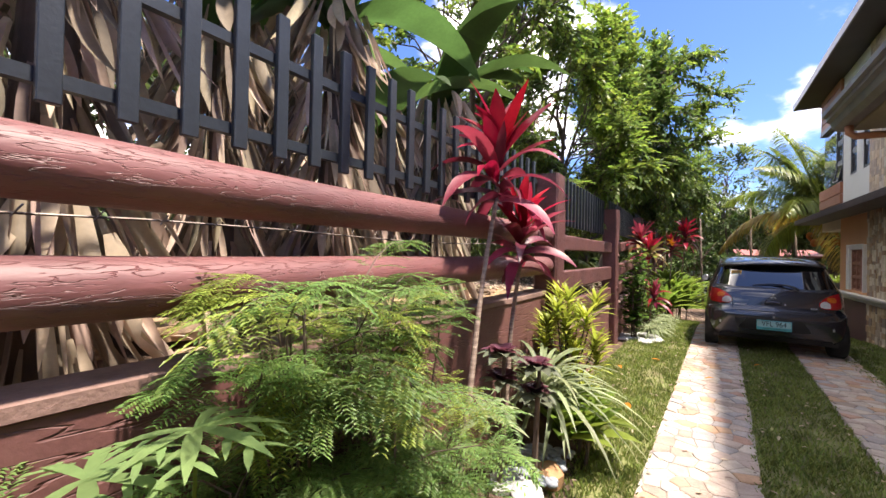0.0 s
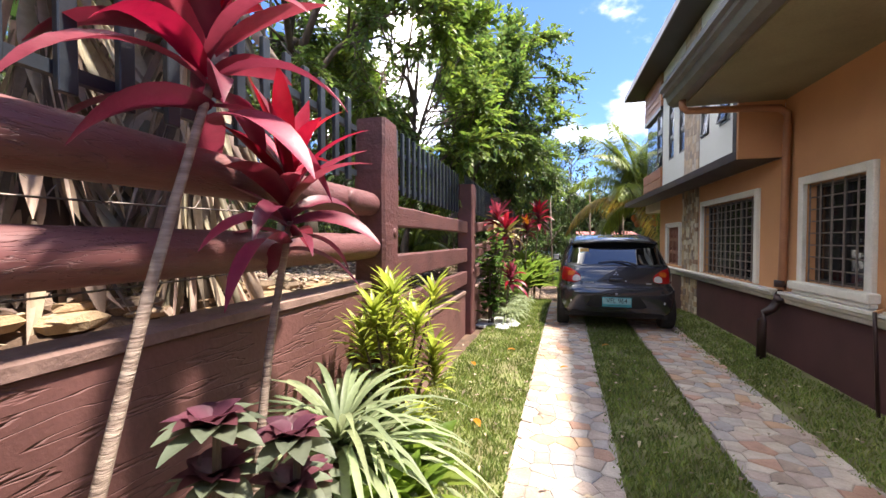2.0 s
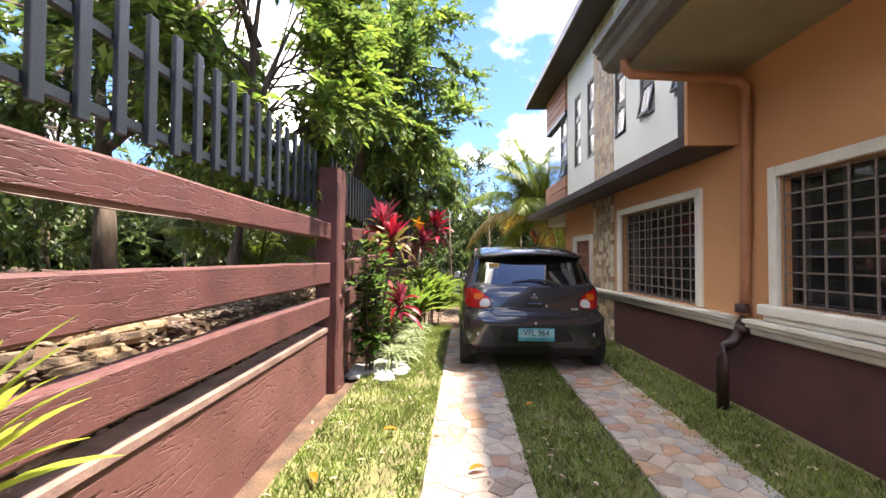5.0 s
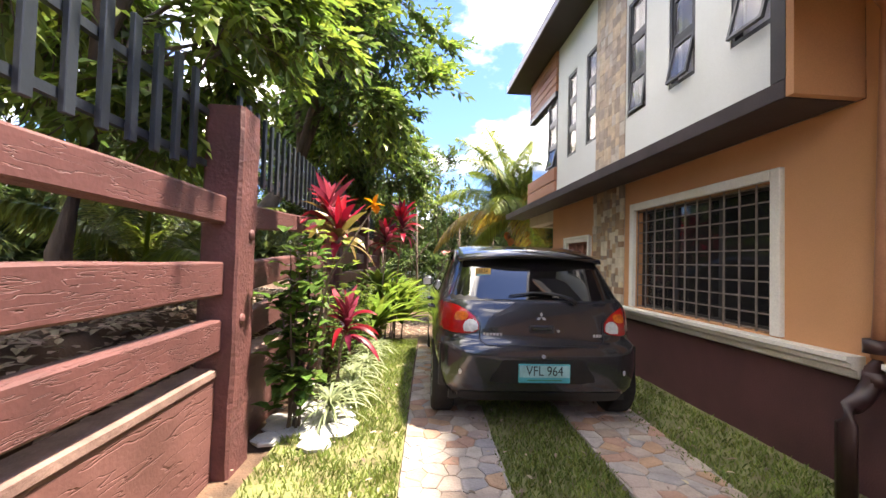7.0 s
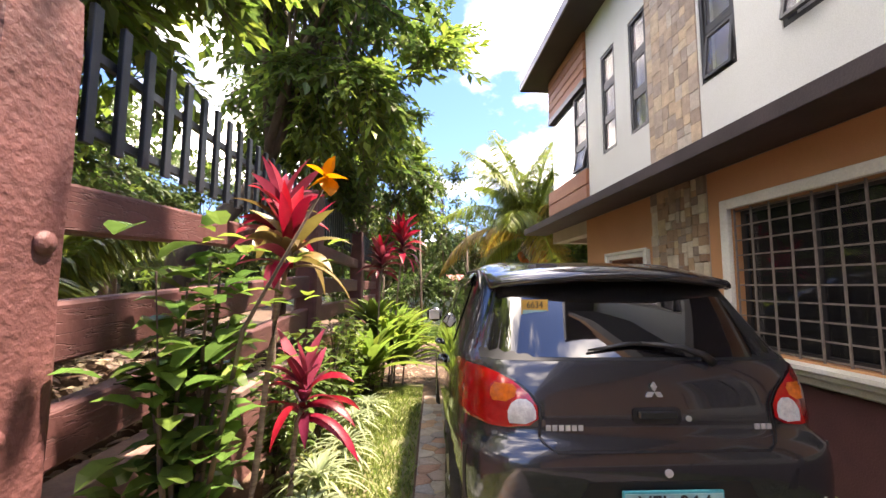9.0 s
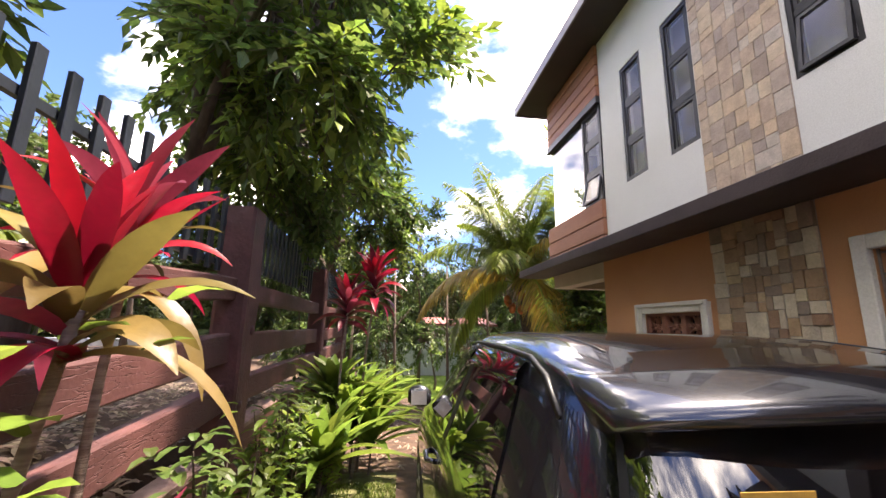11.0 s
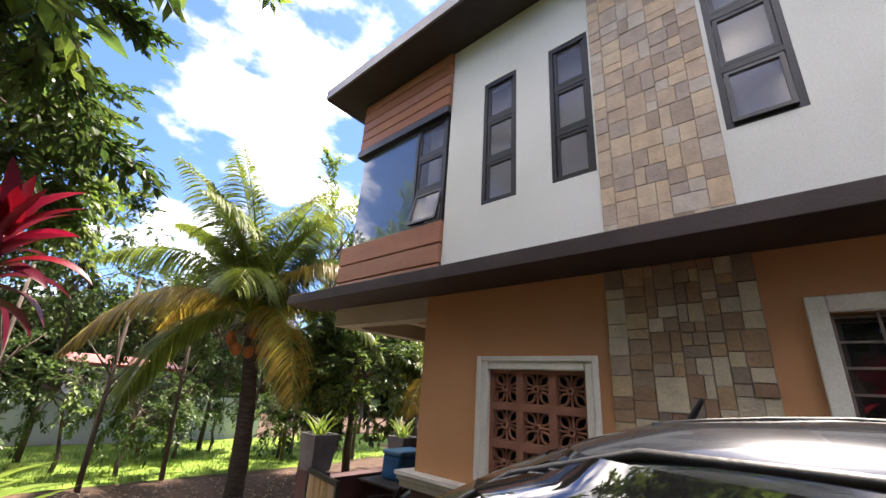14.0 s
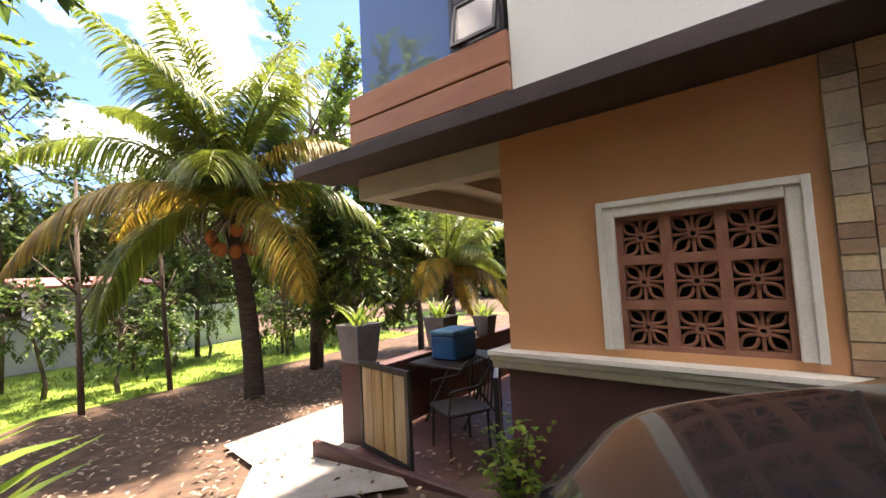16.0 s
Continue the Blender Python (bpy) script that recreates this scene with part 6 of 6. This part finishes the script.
def palm(x, y, z0, h, fronds, length, seed, label, lean=0.0, nuts=True, crown_up=1.0):
    random.seed(seed)
    p = thing("coconut_palm", label, "palm", "palms")
    b = Build()
    zs = steps(0, 1, 16)
    b.tube([(x + lean * u * u, y, z0 - 0.1 + (h + 0.1) * u) for u in zs], [0.19 - 0.055 * u + 0.012 * (i % 2) for i, u in enumerate(zs)], 12)
    part("trunk", b, "palm_bark", p, smooth=True)
    hx, hz = x + lean, z0 + h
    for k in range(fronds):
        t = k * 2.4 + rnd(-0.2, 0.2)
        u = k / fronds
        el = 0.30 + 3.0 * u ** 1.2 * crown_up
        d = Vector((math.cos(t), math.sin(t), el)).normalized()
        q = Vector((hx, y, hz))
        ln = length * rnd(0.85, 1.1)
        rib, lf = Build(), Build()
        pts = []
        nseg = 42
        for i in range(nseg + 1):
            pts.append(q.copy())
            q = q + d * ln / nseg
            d = (d + Vector((0, 0, -0.034 - 0.034 * (1 - u) ** 2))).normalized()
        rib.tube(pts[::4], [0.03 * (1 - i / 10) + 0.004 for i in range(len(pts[::4]))], 5)
        for i in range(4, nseg):
            w = (pts[i + 1] - pts[i]).normalized()
            sd = w.cross(Vector((0, 0, 1))).normalized()
            ll = 0.95 * math.sin(math.pi * (0.12 + 0.84 * i / nseg)) * length / 3.2
            for g in (-1, 1):
                for h2 in (0, 0.33, 0.67):
                    o = pts[i] + (pts[i + 1] - pts[i]) * h2
                    lf.leaf(o, w * 0.8 + sd * g + Vector((0, 0, rnd(-0.55, 0.10))), ll * rnd(0.85, 1.1), 0.038, 1.6, 4, 0.2)
        fr = part("frond", rib, "leaf_light", p)
        part("leaf_fringe", lf, "leaf_palm_y" if (u < 0.40 and k % 2 == 0) else "leaf_palm", fr)
    if nuts:
        b = Build()
        for k in range(60):
            t = rnd(0, 6.28)
            b.leaf((hx + 0.1 * math.cos(t), y + 0.1 * math.sin(t), hz + rnd(-0.3, 0.1)), (math.cos(t), math.sin(t), -0.9), rnd(0.3, 0.6), 0.06, 0.6, 3)
        part("husk_fibre", b, "leaf_dry", p)
        for k in range(11):
            t = rnd(0, 6.28)
            r = rnd(0.28, 0.46)
            cx, cy, cz = hx + r * math.cos(t), y + r * math.sin(t), hz - rnd(0.30, 0.80)
            b = Build()
            b.closed([[(cx + 0.11 * math.sin(a) * math.cos(s), cy + 0.11 * math.sin(a) * math.sin(s), cz + 0.14 * math.cos(a)) for s in [6.283 * j / 12 for j in range(12)]] for a in steps(0.05, 3.09, 8)])
            part("coconut", b, "coconut", p, smooth=True)


palm(4.3, 19.0, -0.85, 3.70, 26, 3.7, 41, "coconut palm with yellowing lower fronds and orange coconuts", -0.45, True, 1.7)
palm(8.6, 17.2, -0.7, 2.2, 16, 2.4, 42, "small palm beyond the porch", 0, False)
palm(-2.6, 8.9, 0.5, 0.5, 12, 1.6, 43, "young palm behind the fence", 0, False)

# bare saplings and posts along the far meadow
for k in range(7):
    random.seed(500 + k)
    x, y = -1.5 + k * 1.8 + rnd(-0.3, 0.3), 20.8 + rnd(0, 2.2)
    b = Build()
    l1 = rnd(-0.35, 0.35)
    b.tube([(x, y, -1.0), (x + l1 * 0.5, y, 0.6), (x + l1, y + 0.1, rnd(3.0, 3.8))], [0.06, 0.05, 0.03], 7)
    for j in range(4):
        b.tube([(x + l1 * 0.7, y, 0.9 + 0.25 * j), (x + l1 + rnd(-0.7, 0.7), y + rnd(-0.4, 0.4), 1.6 + 0.3 * j)], [0.025, 0.008], 5)
    solid("sapling", b, "bark", "thin bare-stemmed sapling at the meadow edge", "tree", group="saplings", smooth=True)
b = Build()
b.quadstrip([[(x, y, -0.86 + 0.03 * noise.noise((x, y, 0))) for x in steps(-16, 20, 30)] for y in (21.6, 22.5, 24, 26, 28)])
solid("meadow", b, "meadow", "sunlit bright green grass strip", "meadow", "structure", smooth=True)
solid("boundary_wall", boxed(-18, 9, 28.2, 28.4, -1.1, 0.7), "blue_wall", "pale grey boundary wall beyond the meadow", "wall", "structure")
fh = thing("shed", "far shed with a red sheet roof", "shed")
part("wall", boxed(2.6, 5.6, 30, 33, -1, 1.6), "blue_wall", fh)
b = Build()
b.closed([[(2.1, 29.6, z), (6.1, 29.6, z), (6.1, 33.4, z + 0.4), (2.1, 33.4, z + 0.4)] for z in (1.6, 1.72)])
part("roof", b, "red_roof", fh)


# ---- ground detail: grass, fallen leaves, flagstones ----
random.seed(900)
def grass(name, label, x0, x1, y0, y1, lean, n, h, mat):
    b = Build()
    for k in range(n):
        y = y0 + (y1 - y0) * rnd(0, 1) ** 1.25
        x = rnd(x0, x1) + lean * y
        if noise.noise((x * 2.2, y * 2.2, 4)) < rnd(-0.75, -0.1):
            continue
        t, hh = rnd(0, 6.28), h * rnd(0.5, 1.25)
        z = gz(y) + 0.005
        dx, dy = 0.006 * math.cos(t), 0.006 * math.sin(t)
        lx, ly = rnd(-0.6, 0.6) * hh, rnd(-0.6, 0.6) * hh
        k0 = len(b.v)
        b.v.extend([(x - dx, y - dy, z), (x + dx, y + dy, z), (x + dx * 0.6 + lx * 0.5, y + dy * 0.6 + ly * 0.5, z + hh * 0.65), (x + lx, y + ly, z + hh * 0.9)])
        b.f.extend([(k0, k0 + 1, k0 + 2), (k0, k0 + 2, k0 + 3)])
    return solid(name, b, mat, label, "grass", "stuff")


grass("grass", "short mown grass blades beside the fence", -1.10, -0.21, 1.6, 12.5, 0.035, 34000, 0.055, "leaf_grass")
grass("grass", "short mown grass blades between the strips", 0.40, 1.14, 1.6, 11.0, 0.04, 26000, 0.05, "leaf_grass")
grass("grass", "short mown grass blades along the house", 1.84, 2.66, 2.0, 12.0, 0.02, 24000, 0.05, "leaf_grass")
grass("grass", "long bright meadow grass blades", -8, 12, 21.6, 27, 0, 16000, 0.11, "leaf_light")


def litter(name, label, x0, x1, y0, y1, n, mat, size=0.06, zo=0.02):
    b = Build()
    for k in range(n):
        x, y = rnd(x0, x1), rnd(y0, y1)
        z = gz(y) + zo + rnd(0, 0.02) + (bank(x, y) if x < -1.3 else 0)
        t = rnd(0, 6.28)
        b.leaf((x, y, z), (math.cos(t), math.sin(t), rnd(-0.1, 0.4)), size * rnd(0.6, 1.4), size * rnd(0.3, 0.6), 1.0, 3, rnd(-0.4, 0.5))
    return solid(name, b, mat, label, "leaf litter", "stuff")


litter("fallen_leaves", "dry brown leaves fallen on the lawn", -1.0, 2.5, 1.8, 9.0, 420, "leaf_dry", 0.045, 0.04)
litter("fallen_leaves", "dry brown leaves on the bank behind the fence", -4.5, -1.3, 0.0, 15.0, 5200, "leaf_dry", 0.10)
litter("fallen_leaves", "tan dry leaves piled on the bank behind the planks", -2.3, -1.3, 4.0, 10.5, 2200, "leaf_dry", 0.09, 0.03)
litter("fallen_leaves", "dry brown leaves on the bare soil", -0.6, 7.0, 13.0, 21.0, 2600, "leaf_dry", 0.08)
for k in range(5):
    b = Build()
    b.leaf((rnd(-0.7, 1.2), rnd(3.2, 7.4), 0.07), (rnd(-1, 1), rnd(-1, 1), 0.2), 0.11, 0.05, 0.8, 4)
    solid("fallen_leaf", b, "petal", "single yellow leaf on the grass", "leaf", group="yellow leaves")


def flag_cells(x0, x1, y0, y1, step, seed):
    """Irregular stones: cells nearest to jittered seeds."""
    rng = random.Random(seed)
    nx, ny = max(2, round((x1 - x0) / step)), round((y1 - y0) / step)
    pts = {}
    for i in range(-1, nx + 1):
        for j in range(-1, ny + 1):
            pts[i, j] = (x0 + (i + 0.5 + rng.uniform(-0.42, 0.42)) * (x1 - x0) / nx, y0 + (j + 0.5 + rng.uniform(-0.42, 0.42)) * step)
    for i in range(nx):
        for j in range(ny):
            px, py = pts[i, j]
            poly = [(x0, py - 2 * step), (x1, py - 2 * step), (x1, py + 2 * step), (x0, py + 2 * step)]
            for di in (-2, -1, 0, 1, 2):
                for dj in (-2, -1, 0, 1, 2):
                    q = pts.get((i + di, j + dj))
                    if q is None or (di == 0 and dj == 0):
                        continue
                    mx_, my_, nx_, ny_ = (px + q[0]) / 2, (py + q[1]) / 2, q[0] - px, q[1] - py
                    out = []
                    for (ax, ay), (bx, by) in zip(poly, poly[1:] + poly[:1]):
                        da, db = (ax - mx_) * nx_ + (ay - my_) * ny_, (bx - mx_) * nx_ + (by - my_) * ny_
                        if da <= 0:
                            out.append((ax, ay))
                        if (da < 0) != (db < 0) and da != db:
                            u = da / (da - db)
                            out.append((ax + (bx - ax) * u, ay + (by - ay) * u))
                    poly = out
                    if len(poly) < 3:
                        break
                if len(poly) < 3:
                    break
            if len(poly) >= 3:
                yield px, py, poly


for s, (ob, edge, width) in enumerate(STRIPS):
    rest = Build()
    count = 0
    for px, py, poly in flag_cells(0.0, width, 0.4, 11.6, 0.135, 60 + s):
        def ring(k, z):
            return [(px + (x - px) * k + edge + 0.04 * y, py + (y - py) * k, gz(py) + z) for x, y in poly]
        lift = rnd(0.0, 0.008)
        rows = [ring(0.98, 0.024), ring(0.965, 0.032 + lift * 0.6), ring(0.84, 0.036 + lift * 0.6)]
        if 2.2 < py < 9.0 and count < 298:
            count += 1
            bb = Build()
            bb.closed(rows)
            part("flagstone", bb, "flag", ob)
        else:
            rest.closed(rows)
    tagged(part("flagstones", rest, "flag_j", ob), kind="stuff")
